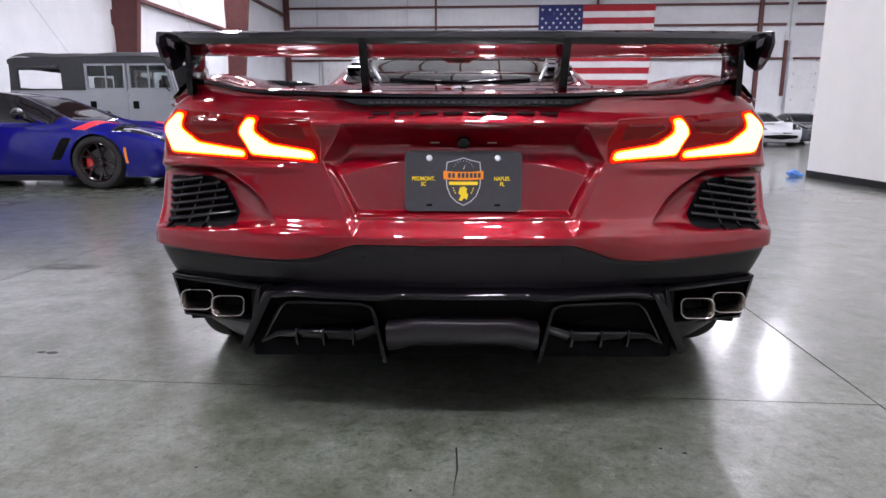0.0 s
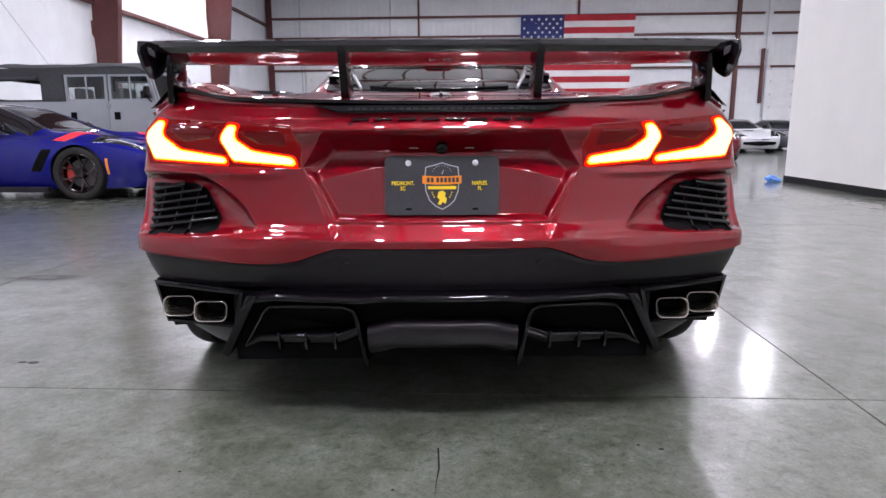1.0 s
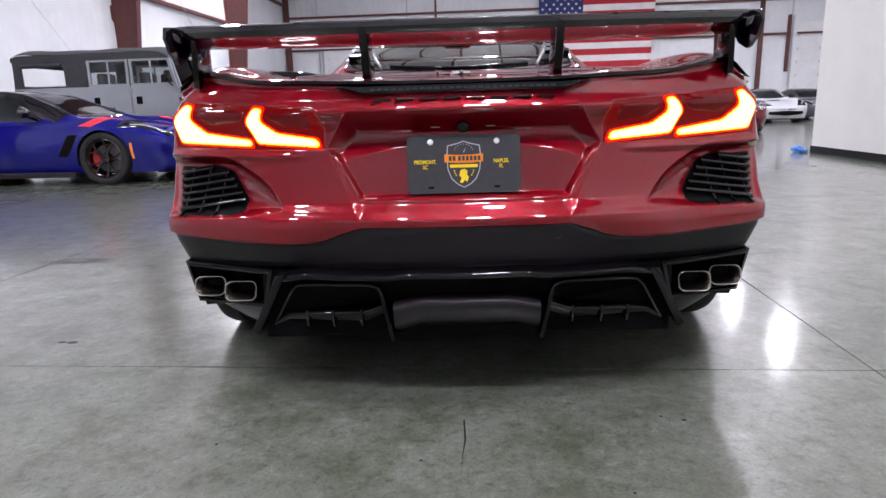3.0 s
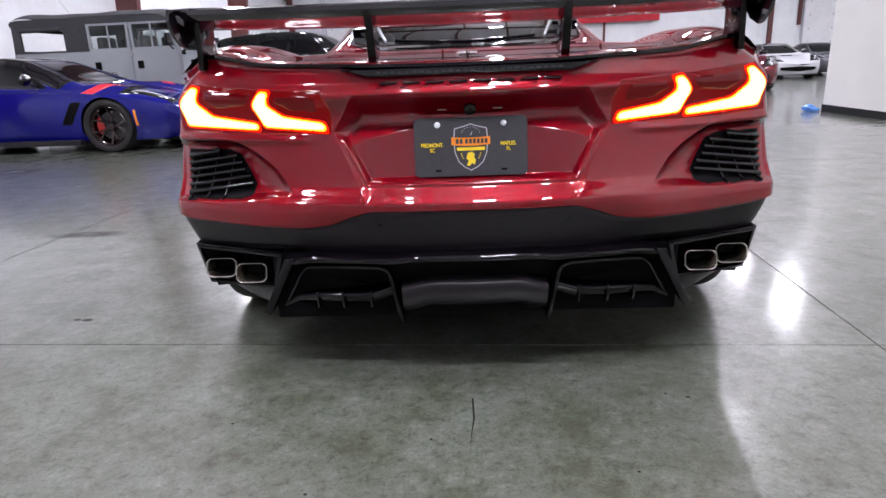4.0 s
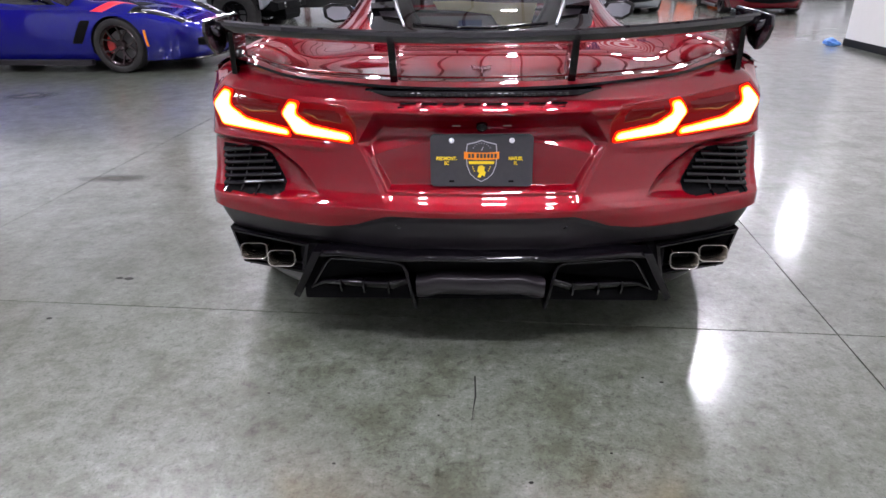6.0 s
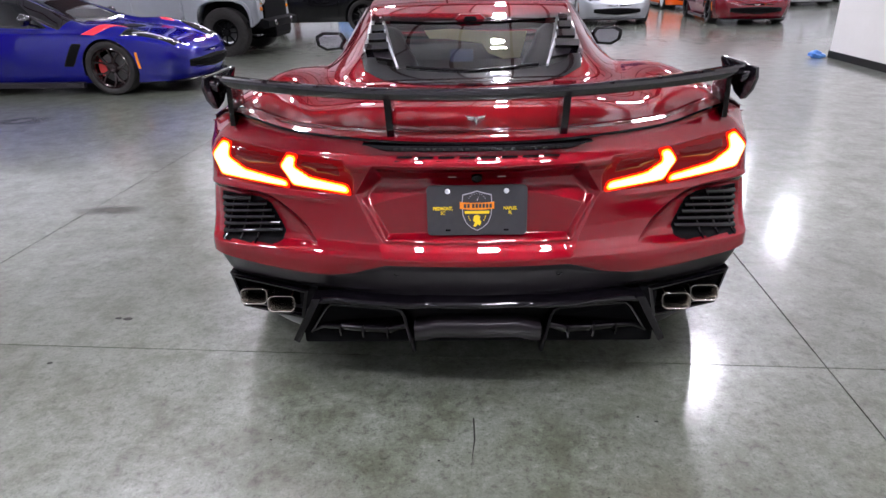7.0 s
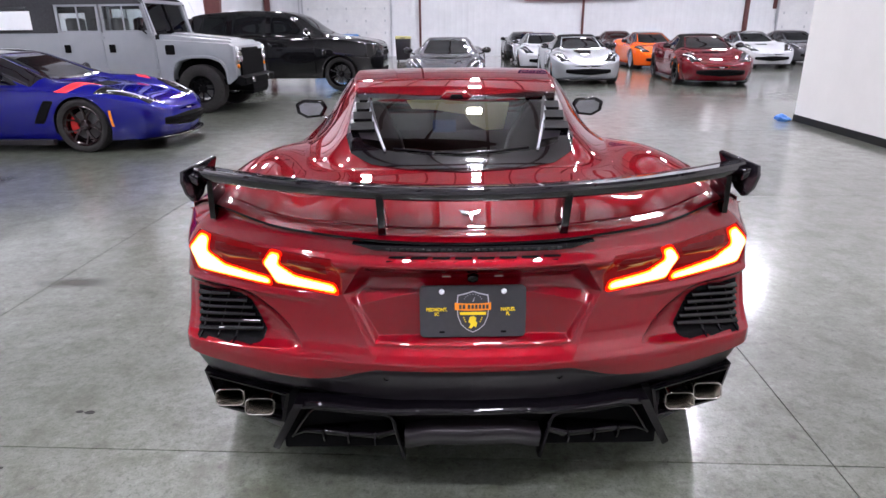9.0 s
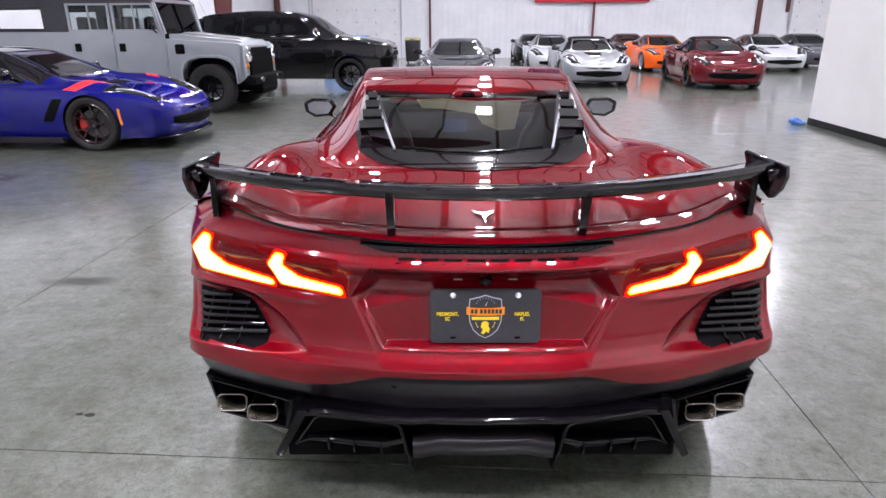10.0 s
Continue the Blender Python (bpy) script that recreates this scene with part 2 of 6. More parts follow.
def tube(points, radius, sides=10, closed=False, bm=None, flat=1.0):
    """A round bar along points."""
    pts = [Vector(p) for p in points]
    q = bmesh.new()
    rings = []
    up = Vector((0, 0, 1))
    for i, p in enumerate(pts):
        a = pts[i - 1] if i or closed else p
        b = pts[(i + 1) % len(pts)] if i + 1 < len(pts) or closed else p
        d = (b - a).normalized()
        s = d.cross(up if abs(d.z) < 0.95 else Vector((0, 1, 0))).normalized()
        u = s.cross(d)
        rings.append([q.verts.new(p + radius * (math.cos(k) * s + flat * math.sin(k) * u)) for k in np.linspace(0, 2 * math.pi, sides, endpoint=False)])
    n = len(rings)
    for i in range(n if closed else n - 1):
        r, t = rings[i], rings[(i + 1) % n]
        for k in range(sides):
            q.faces.new((r[k], r[(k + 1) % sides], t[(k + 1) % sides], t[k]))
    if not closed:
        q.faces.new(rings[0][::-1])
        q.faces.new(rings[-1])
    return join(bm, q)


def lathe(profile, sides=48, axis="x", bm=None):
    """Turns (along, radius) pairs about an axis through the origin."""
    P = []
    for a in np.linspace(0, 2 * math.pi, sides, endpoint=False):
        P.append([(u, r * math.cos(a), r * math.sin(a)) if axis == "x" else (r * math.cos(a), r * math.sin(a), u) for u, r in profile])
    me = grid("lathe", np.array(P), close_u=True)
    b = bmesh.new()
    b.from_mesh(me)
    bpy.data.meshes.remove(me)
    return join(bm, b)


def rounded(w, h, r, n=5):
    """A rectangle with round corners about the origin."""
    out = []
    for cx, cy, a0 in ((w / 2 - r, h / 2 - r, 0), (-w / 2 + r, h / 2 - r, 90), (-w / 2 + r, -h / 2 + r, 180), (w / 2 - r, -h / 2 + r, 270)):
        for k in range(n + 1):
            a = radians(a0 + 90 * k / n)
            out.append((cx + r * math.cos(a), cy + r * math.sin(a)))
    return out


def lettering(text, size):
    """The text as a flat mesh in the x-z plane, centred, with a little depth."""
    c = bpy.data.curves.new("lettering", "FONT")
    c.body, c.size, c.align_x, c.align_y, c.extrude = text, size, "CENTER", "CENTER", 0.0006
    c.offset = size * 0.03
    ob = new("lettering", c)
    me = bpy.data.meshes.new_from_object(ob.evaluated_get(bpy.context.evaluated_depsgraph_get()))
    bpy.data.objects.remove(ob)
    bpy.data.curves.remove(c)
    me.transform(Matrix.Rotation(radians(90), 4, "X"))
    return me


# ---- the hall ----
U0, U1, V0, V1, EAVE = -11.2, 24.0, -6.6, 35.0, 8.2
FRAMES_V = (-6.6, 2.0, 10.4, 18.8, 27.2)


def structure(name, data, mat, label, category, angle=None):
    ob = part(name, data, mat, None, "", angle)
    ob.matrix_world = HALL
    return tagged(ob, label, category, kind="structure")


structure("ground", box_bm(U0 - 40, U1 + 40, V0 - 40, V1 + 40, -0.6, -0.2), M_JOINT, "bare ground beneath and round the hall", "ground")
floor = structure("floor", box_bm(U0, U1, V0, V1, -0.19, -0.045), M_JOINT, "polished grey concrete floor with saw-cut joints", "floor")


def bowed_wall(n, length, height):
    """A liner that swells a little between its fixings, as a sheet with a back."""
    a = np.linspace(0, length, n)
    z = np.linspace(0, height, 24)
    A, Z = np.meshgrid(a, z, indexing="ij")
    swell = 0.025 * np.abs(np.sin(A * math.pi / 1.53)) + 0.02 * np.sin(Z * 2.1 + A * 0.3) ** 2
    swell = swell + 0.010 * np.exp(-(((A / 0.305) % 1.0 - 0.5) / 0.09) ** 2)
    return A, Z, swell


A, Z, S = bowed_wall(800, V1 - V0, EAVE)
b = bmesh.new()
b.from_mesh(grid("liner", np.stack([U0 + S, V0 + A, Z], -1)))
structure("wall_west", box_bm(U0 - 0.25, U0 - 0.02, V0 - 0.25, V1 + 0.25, -0.1, EAVE, bm=b), M_WALL, "white insulation liner on the steel side wall", "wall")
A, Z, S = bowed_wall(700, U1 - U0, 11.0)
b = bmesh.new()
b.from_mesh(grid("liner", np.stack([U0 + A, V1 - S, Z], -1)))
structure("wall_north", box_bm(U0, U1, V1 + 0.02, V1 + 0.25, -0.1, 11.0, bm=b), M_WALL, "white insulation liner on the steel end wall", "wall")
structure("wall_east", box_bm(U1, U1 + 0.2, V0 - 0.25, V1 + 0.25, -0.1, EAVE), M_WALL, "white liner on the far side wall", "wall")
# unseen wall behind the camera; its grey and distance tune the reflected light
structure("wall_south", box_bm(U0, U1, V0 - 0.2, V0, -0.1, 11.0), M_SOUTH, "unseen grey closing wall, toned for the car's reflections", "wall")

# ceiling: white liner with purlins and the frames' rafters in its one mesh
RIDGE_U, RIDGE_Z = 6.4, 10.0


def roof_z(u):
    k = (u - U0) / (RIDGE_U - U0) if u < RIDGE_U else (U1 - u) / (U1 - RIDGE_U)
    return EAVE + (RIDGE_Z - EAVE) * k


b = prism([(U0 - 0.3, EAVE), (RIDGE_U, RIDGE_Z), (U1 + 0.3, EAVE), (U1 + 0.3, EAVE + 0.3), (RIDGE_U, RIDGE_Z + 0.3), (U0 - 0.3, EAVE + 0.3)], V0 - 0.3, V1 + 0.3)
structure("ceiling", b, M_ROOF, "pale grey insulated metal roof lining", "ceiling")
b = None
for u in np.arange(U0 + 1.2, U1, 1.5):
    z = roof_z(u)
    b = box_bm(u - 0.035, u + 0.035, V0, V1, z - 0.20, z - 0.012, bm=b)
structure("trim", b, M_STEEL, "dark red roof purlins under the lining", "purlins")


def steel_frame(v):
    """A tapered rigid frame: column at the west wall, its flanges, and the rafter to the ridge."""
    f = thing("steel_frame", HALL @ pose(0, v, 0), "dark red tapered steel frame column and rafter", "steel frame", "steel frames", "structure")
    web = prism([(U0 + 0.03, 0), (U0 + 0.42, 0), (U0 + 1.12, 6.9), (U0 + 0.03, 8.0)], -0.012, 0.012)
    part("web", web, M_STEEL, f)
    inner = prism([(U0 + 0.42, 0), (U0 + 0.44, 0), (U0 + 1.14, 6.9), (U0 + 1.12, 6.9)], -0.11, 0.11)
    part("inner_flange", inner, M_STEEL, f)
    part("outer_flange", box_bm(U0 + 0.01, U0 + 0.03, -0.11, 0.11, 0, 8.0), M_STEEL, f)
    part("base_plate", box_bm(U0 + 0.0, U0 + 0.55, -0.16, 0.16, 0, 0.025), M_STEEL, f)
    for u0, u1 in ((U0 + 0.03, RIDGE_U), (RIDGE_U, U1 - 0.03)):
        d0 = 1.1 if u0 < 0 else 0.7
        d1 = 0.7 if u0 < 0 else 1.1
        z0, z1 = roof_z(u0) - 0.22, roof_z(u1) - 0.22
        part("rafter", prism([(u0, z0 - d0), (u1, z1 - d1), (u1, z1), (u0, z0)], -0.012, 0.012), M_STEEL, f)
        part("rafter_flange", prism([(u0, z0 - d0 - 0.02), (u1, z1 - d1 - 0.02), (u1, z1 - d1), (u0, z0 - d0)], -0.12, 0.12), M_STEEL, f)
    part("web", prism([(U1 - 0.03, 0), (U1 - 0.42, 0), (U1 - 1.12, 6.9), (U1 - 0.03, 8.0)], -0.012, 0.012), M_STEEL, f)
    return f


for v in FRAMES_V[1:]:
    steel_frame(v)


def girt(a, b_, along, label="dark red steel wall girt"):
    """A channel on a wall, between two ends (u, v, z)."""
    (u0, v0, z), (u1, v1, _) = a, b_
    if along == "v":
        m = box_bm(u0, u0 + 0.19, v0, v1, z - 0.05, z + 0.05, 0.006)
    else:
        m = box_bm(u0, u1, v0 - 0.19, v0, z - 0.05, z + 0.05, 0.006)
    g = part("wall_girt", m, M_STEEL, None)
    g.matrix_world = HALL
    tagged(g, label, "girt", "wall girts", "structure")


for z in (2.35, 4.58, 6.43):
    ends = list(FRAMES_V) + [34.8]
    for v0, v1 in zip(ends, ends[1:]):
        if z > 3 or v0 < 0:
            girt((U0 + 0.06, v0 + 0.13, z), (0, v1 - 0.13, z), "v")
GAPS = ((-11.0, -2.95), (-2.85, 5.5), (5.6, 13.75), (13.9, 15.1), (15.6, 23.9))
for z in (4.09, 5.77, 6.78, 8.3):
    for u0, u1 in GAPS:
        girt((u0, V1 - 0.05, z), (u1, 0, z), "u")


def wall_post(u, w, z0, z1, label):
    p = thing("wall_post", HALL @ pose(u, V1 - 0.06, 0), label, "wall post", "end wall posts", "structure")
    part("web", box_bm(-0.006, 0.006, -0.14, 0, z0, z1), M_STEEL, p)
    part("flange", box_bm(-w / 2, w / 2, -0.16, -0.14, z0, z1), M_STEEL, p)
    part("flange", box_bm(-w / 2, w / 2, -0.012, 0, z0, z1), M_STEEL, p)
    return p


for u, w in ((-10.98, 0.28), (-2.9, 0.10), (5.55, 0.10), (13.82, 0.20)):
    wall_post(u, w, 0, 9.6, "dark red steel post on the end wall")
wall_post(15.2, 0.14, 2.2, 5.0, "dark red steel door jamb on the end wall")


def sectional_door(name, u0, u1, top, label):
    """An overhead door of flat sections with hinges, its tracks and a header."""
    d = thing(name, HALL @ pose(u0, V1 - 0.05, 0), label, "overhead door", "", "structure")
    w, n = u1 - u0, 7
    for k in range(n):
        part("section", box_bm(0, w, -0.10, -0.05, top * k / n + 0.006, top * (k + 1) / n - 0.006, 0.008), M_DOOR, d)
        for j in range(5):
            if k:
                x = 0.25 + (w - 0.5) * j / 4
                part("hinge", box_bm(x - 0.035, x + 0.035, -0.125, -0.1, top * k / n - 0.06, top * k / n + 0.06, 0.006), M_GALV, d)
    for x in (-0.06, w + 0.06):
        part("track", box_bm(x - 0.03, x + 0.03, -0.18, -0.08, 0, top + 0.3, 0.006), M_GALV, d)
    return d


sectional_door("door_1", -9.05, -4.5, 4.2, "white sectional overhead door with small hinges")
sectional_door("door_2", 15.45, 20.4, 4.65, "tall white sectional overhead door with metal tracks")


def conduit(u, z0, z1):
    c = part("conduit", tube([(u, V1 - 0.12, z0), (u, V1 - 0.12, z1)], 0.03, 8), M_GALV, None, angle=60)
    c.matrix_world = HALL
    tagged(c, "thin grey electrical conduit fixed up the wall", "conduit", "conduits")


for u, z0, z1 in ((-9.3, 2.0, 9), (-4.42, 1.5, 9), (15.33, 1.5, 9)):
    conduit(u, z0, z1)


def brace_cable(a, b_):
    c = part("brace_cable", tube([a, b_], 0.008, 6), M_GALV, None)
    c.matrix_world = HALL
    tagged(c, "thin steel bracing cable across the wall bay", "cable", "bracing cables")


brace_cable((U0 + 0.25, 11.0, 7.2), (U0 + 0.25, 18.0, 1.05))
brace_cable((U0 + 0.25, 19.6, 7.9), (U0 + 0.25, 26.6, 1.0))

# the flag on the end wall
FLAG_U, FLAG_Z, FLAG_W, FLAG_H = 2.5, 2.72, 5.95, 4.05
flag = thing("flag", HALL @ pose(FLAG_U, V1 - 0.34, FLAG_Z), "large flag with stars and stripes hung on the end wall", "flag")
m_stripe = [varied(material("flag_red", (0.42, 0.02, 0.03), 0.8), 3, (0.36, 0.015, 0.025), (0.48, 0.025, 0.04)),
            varied(material("flag_white", (0.75, 0.74, 0.74), 0.8), 3, (0.70, 0.69, 0.69), (0.80, 0.80, 0.80))]
m_canton = varied(material("flag_blue", (0.02, 0.03, 0.14), 0.8), 3, (0.016, 0.022, 0.11), (0.025, 0.038, 0.17))
CANTON_W, CANTON_H = 2.28, FLAG_H * 7 / 13


def cloth(x0, x1, z0, z1, off):
    x, z = np.linspace(x0, x1, 40), np.linspace(z0, z1, 6)
    X, Zz = np.meshgrid(x, z, indexing="ij")
    taper = 1 - 0.03 * (FLAG_H - Zz) / FLAG_H * (X / FLAG_W)
    Y = -off + 0.03 * np.sin(X * 2.3 + Zz) + 0.02 * np.sin(Zz * 3.1)
    front = np.stack([X * taper, Y, Zz], -1)
    back = np.stack([X * taper, Y + 0.004, Zz], -1)
    b = bmesh.new()
    b.from_mesh(grid("cloth", front))
    b.from_mesh(grid("cloth", back))
    return b


for k in range(13):
    z1 = FLAG_H * (13 - k) / 13
    x0 = CANTON_W if k < 7 else 0
    part("stripe", cloth(x0, FLAG_W, z1 - FLAG_H / 13, z1, 0.02), m_stripe[k % 2], flag)
part("canton", cloth(0, CANTON_W, FLAG_H - CANTON_H, FLAG_H, 0.024), m_canton, flag, "dark blue canton")
for r in range(9):
    for c in range(6 if r % 2 == 0 else 5):
        sx = CANTON_W * (2 * c + (1 if r % 2 == 0 else 2)) / 12
        sz = FLAG_H - CANTON_H * (r + 1) / 10
        star = [((0.085 if k % 2 == 0 else 0.036) * math.sin(k * math.pi / 5) + sx, (0.085 if k % 2 == 0 else 0.036) * math.cos(k * math.pi / 5) + sz) for k in range(10)]
        part("star", prism(star, -0.065, -0.058), m_stripe[1], flag)


# white partition beside the car, its black base, and the blue scrap at its foot
PU, PV = 5.10, 10.45
partition = structure("wall_partition", box_bm(PU, PU + 0.16, V0, PV, 0.0, 7.2, 0.004), M_PARTITION, "plain white painted partition wall", "wall")
structure("wall_partition_end", box_bm(PU + 0.16, U1, PV - 0.16, PV, 0.0, 7.2, 0.004), M_PARTITION, "plain white painted partition wall", "wall")
structure("baseboard", box_bm(PU - 0.014, PU - 0.001, V0, PV + 0.012, 0.0, 0.105, 0.004), M_BASE, "black rubber base along the partition wall", "baseboard")
structure("baseboard_end", box_bm(PU - 0.001, U1, PV + 0.001, PV + 0.014, 0.0, 0.105, 0.004), M_BASE, "black rubber base along the partition wall", "baseboard")

m_tape = varied(material("blue_film", (0.05, 0.2, 0.7), 0.35), 9, (0.04, 0.16, 0.62), (0.15, 0.4, 0.85))
b = bmesh.new()
bmesh.ops.create_icosphere(b, subdivisions=3, radius=0.075)
for v in b.verts:
    k = noise.noise(v.co * 14) * 0.55 + noise.noise(v.co * 31) * 0.3
    v.co *= 1 + k
    v.co.z = max(0.002, v.co.z * 0.8 + 0.05)
    v.co.x *= 1.5
scrap = part("crumpled_film", b, m_tape, None, angle=35)
scrap.matrix_world = HALL @ pose(PU - 0.20, PV - 0.05, 0.0)
tagged(scrap, "crumpled scrap of blue plastic film on the floor by the wall", "scrap")


# lamps: rows of flat LED panels hung under the roof
def led_lamp(u, v, z):
    f = thing("high_bay_lamp", HALL @ pose(u, v, z), "white rectangular LED high bay lamp hung from the roof, lit", "ceiling lamp", "high bay lamps")
    part("housing", box_bm(-0.22, 0.22, -0.36, 0.36, 0.012, 0.09, 0.01), M_HOUSING, f)
    part("diffuser", prism(rounded(0.36, 0.64, 0.06), 0.0, 0.010, "z"), M_LED, f, "glowing white diffuser")
    # added glowing panel on top that lifts the ceiling and its reflections
    part("ceiling_fill_panel", prism(rounded(0.36, 0.64, 0.06), 0.091, 0.098, "z"), M_CEILINGFILL, f, "dim glowing panel added to brighten the ceiling")
    for y in (-0.30, 0.30):
        part("hanger", tube([(0, y, 0.095), (0, y, roof_z(u) - z - 0.02)], 0.006, 5), M_GALV, f)
    return f


for u in (0.1, 4.8, 10.3, 15.7, 20.8):
    for v in (12.8, 17.4, 22.0, 26.8):
        led_lamp(u, v, 7.6)
for u, v in ((-4.8, 12.8), (-6.2, 17.4), (-4.8, 22.0), (-4.8, 26.8), (-9.4, 22.0), (-9.4, 26.8)):
    led_lamp(u, v, 7.6)
# the last two are unseen lamps, added to brighten the floor
for u, v in ((-9.2, 2.2), (-5.0, 2.2), (-5.0, 6.4), (-6.9, 4.3), (0.9, 0.2)):
    led_lamp(u, v, 7.6)
for u in (-6.2, -1.6, 0.9, 2.8):
    led_lamp(u, -2.3, 7.6)


# ---- a builder for cars: shell, flanks, glass, wheels ----
# Local frame of a car: the nose's foot is the origin, +y ahead, +x its right; d is the way back from the nose.
def car_wheel(car, x, d, radius, width, rim_r, mat_rim, mat_caliper, spokes=5, twin=True, dish=0.03):
    side = 1 if x > 0 else -1
    m = Matrix.Translation((x, -d, radius)) @ pose(0, 0, 0, 0, 0, 0 if side > 0 else 180)
    h = width / 2
    barrel = lathe([(-h * 0.8, rim_r - 0.02), (h * 0.7, rim_r - 0.025), (h * 0.88, rim_r - 0.004), (h * 0.95, rim_r), (h * 0.9, rim_r + 0.008), (-h * 0.9, rim_r + 0.008), (-h * 0.8, rim_r - 0.02)], 40)
    w = part("wheel", barrel, mat_rim, car, "", 40, m)
    t = radius - rim_r
    prof = [(h * 0.86, rim_r + 0.002), (h * 1.0, rim_r + 0.25 * t), (h * 1.03, rim_r + 0.55 * t), (h * 0.97, rim_r + 0.85 * t), (h * 0.84, radius - 0.004), (h * 0.7, radius)]
    for k in (0.45, 0.05, -0.35):
        prof += [(h * k + 0.006, radius), (h * k + 0.003, radius - 0.006), (h * k - 0.003, radius - 0.006), (h * k - 0.006, radius)]
    prof += [(-h * 0.7, radius), (-h * 0.97, rim_r + 0.85 * t), (-h * 1.03, rim_r + 0.5 * t), (-h * 0.86, rim_r + 0.002)]
    part("tyre", lathe(prof, 48), M_RUBBER, w, "", 35)
    rim = lathe([(h * 0.55, 0.001), (h * 0.62, 0.03), (h * 0.62, 0.055), (h * 0.45, 0.07), (h * 0.2, 0.075)], 24)
    for k in range(spokes):
        for tw in ((-0.14, 0.14) if twin else (0.0,)):
            a = 2 * math.pi * k / spokes
            q = bmesh.new()
            ring = []
            for rr, aa, up, wd in ((0.05, a, h * 0.52, 0.013), (rim_r * 0.55, a + tw * 0.8, h * (0.62 - dish), 0.011), (rim_r - 0.006, a + tw * 2.2, h * 0.82, 0.012)):
                c, s = math.cos(aa), math.sin(aa)
                ring.append([q.verts.new((up + du, rr * c - dw * s, rr * s + dw * c)) for du, dw in ((0, -wd), (0, wd), (-0.03, wd * 0.8), (-0.03, -wd * 0.8))])
            for r0, r1 in zip(ring, ring[1:]):
                for j in range(4):
                    q.faces.new((r0[j], r0[(j + 1) % 4], r1[(j + 1) % 4], r1[j]))
            rim = join(rim, q)
    part("rim", rim, mat_rim, w, "", 30)
    part("brake_disc", lathe([(0.0, 0.06), (0.0, rim_r * 0.74), (-0.03, rim_r * 0.74), (-0.03, 0.06)], 32), M_DISC, w, "", 30)
    cal = prism([(rim_r * 0.45 * math.cos(a), rim_r * 0.45 * math.sin(a)) for a in np.linspace(2.5, 3.7, 7)] + [(rim_r * 0.82 * math.cos(a), rim_r * 0.82 * math.sin(a)) for a in np.linspace(3.7, 2.5, 7)], -0.05, 0.028, "x")
    part("caliper", cal, mat_caliper, w)
    return w


class Shell:
    """The outer form of a car from tables over d."""

    def __init__(s, d, w, zc, zb, gi, go, bump_d, bump_h, bump_x=0.70, sill=0.15, edge=0.05, bulge=0.03, tuck=0.06, bump_w=0.17):
        s.w, s.zc, s.zb, s.gi, s.go = table(d, w), table(*zc), table(*zb), table(*gi), table(*go)
        s.bump = table(bump_d, bump_h)
        s.d0, s.d1, s.bx, s.bw, s.sill, s.edge, s.bulge, s.tuck = d[0], d[-1], bump_x, bump_w, sill, edge, bulge, tuck
        s.front_d, s.front_w = np.array(d), np.array(w)

    def top(s, x, d):
        r, w = np.abs(x), np.maximum(s.w(d), 1e-3)
        z = s.zb(d) + s.bump(d) * np.exp(-((r - s.bx) / s.bw) ** 2) - s.edge * np.clip((r / w - 0.72) / 0.28, 0, 1) ** 2.2
        cab = np.maximum(s.zc(d) - s.zb(d), 0)
        gi, go = s.gi(d), s.go(d)
        k = np.clip((r - gi) / (go - gi), 0, 1)
        prof = 1 - (0.75 * k + 0.25 * k * k * (3 - 2 * k))
        return z + cab * np.where(r < gi, 1, prof) - 0.03 * cab * np.clip(r / gi, 0, 1.2) ** 2

    def flank(s, d, t, side):
        """The skin under the top's edge: t 0 at the edge, 1 at the sill."""
        w = s.w(d)
        e = 1e-3
        dw = (s.w(d + e) - s.w(d - e)) / (2 * e)
        n = np.stack([np.ones_like(d), dw], -1) / np.sqrt(1 + dw ** 2)[..., None]
        out = s.bulge * np.sin(np.pi * np.clip(t, 0, 1)) ** 0.8 - s.tuck * t ** 2.5
        zt = s.top(w, d)
        z = zt + (s.sill - zt) * t
        return np.stack([side * (w + out * n[..., 0]), -(d - out * n[..., 1]), z], -1)

    def front(s, x, z, off=0.0):
        """A place on the nose's skin."""
        n = int(np.argmax(s.front_w))
        d = np.interp(np.abs(x), s.front_w[:n + 1], s.front_d[:n + 1])
        d = np.maximum(d, 0.004)
        zt = s.top(s.w(d), d)
        t = np.clip((zt - z) / (zt - s.sill), 0, 1)
        p = s.flank(d, t, 1.0)
        return np.stack([x, p[..., 1] + off, z], -1)


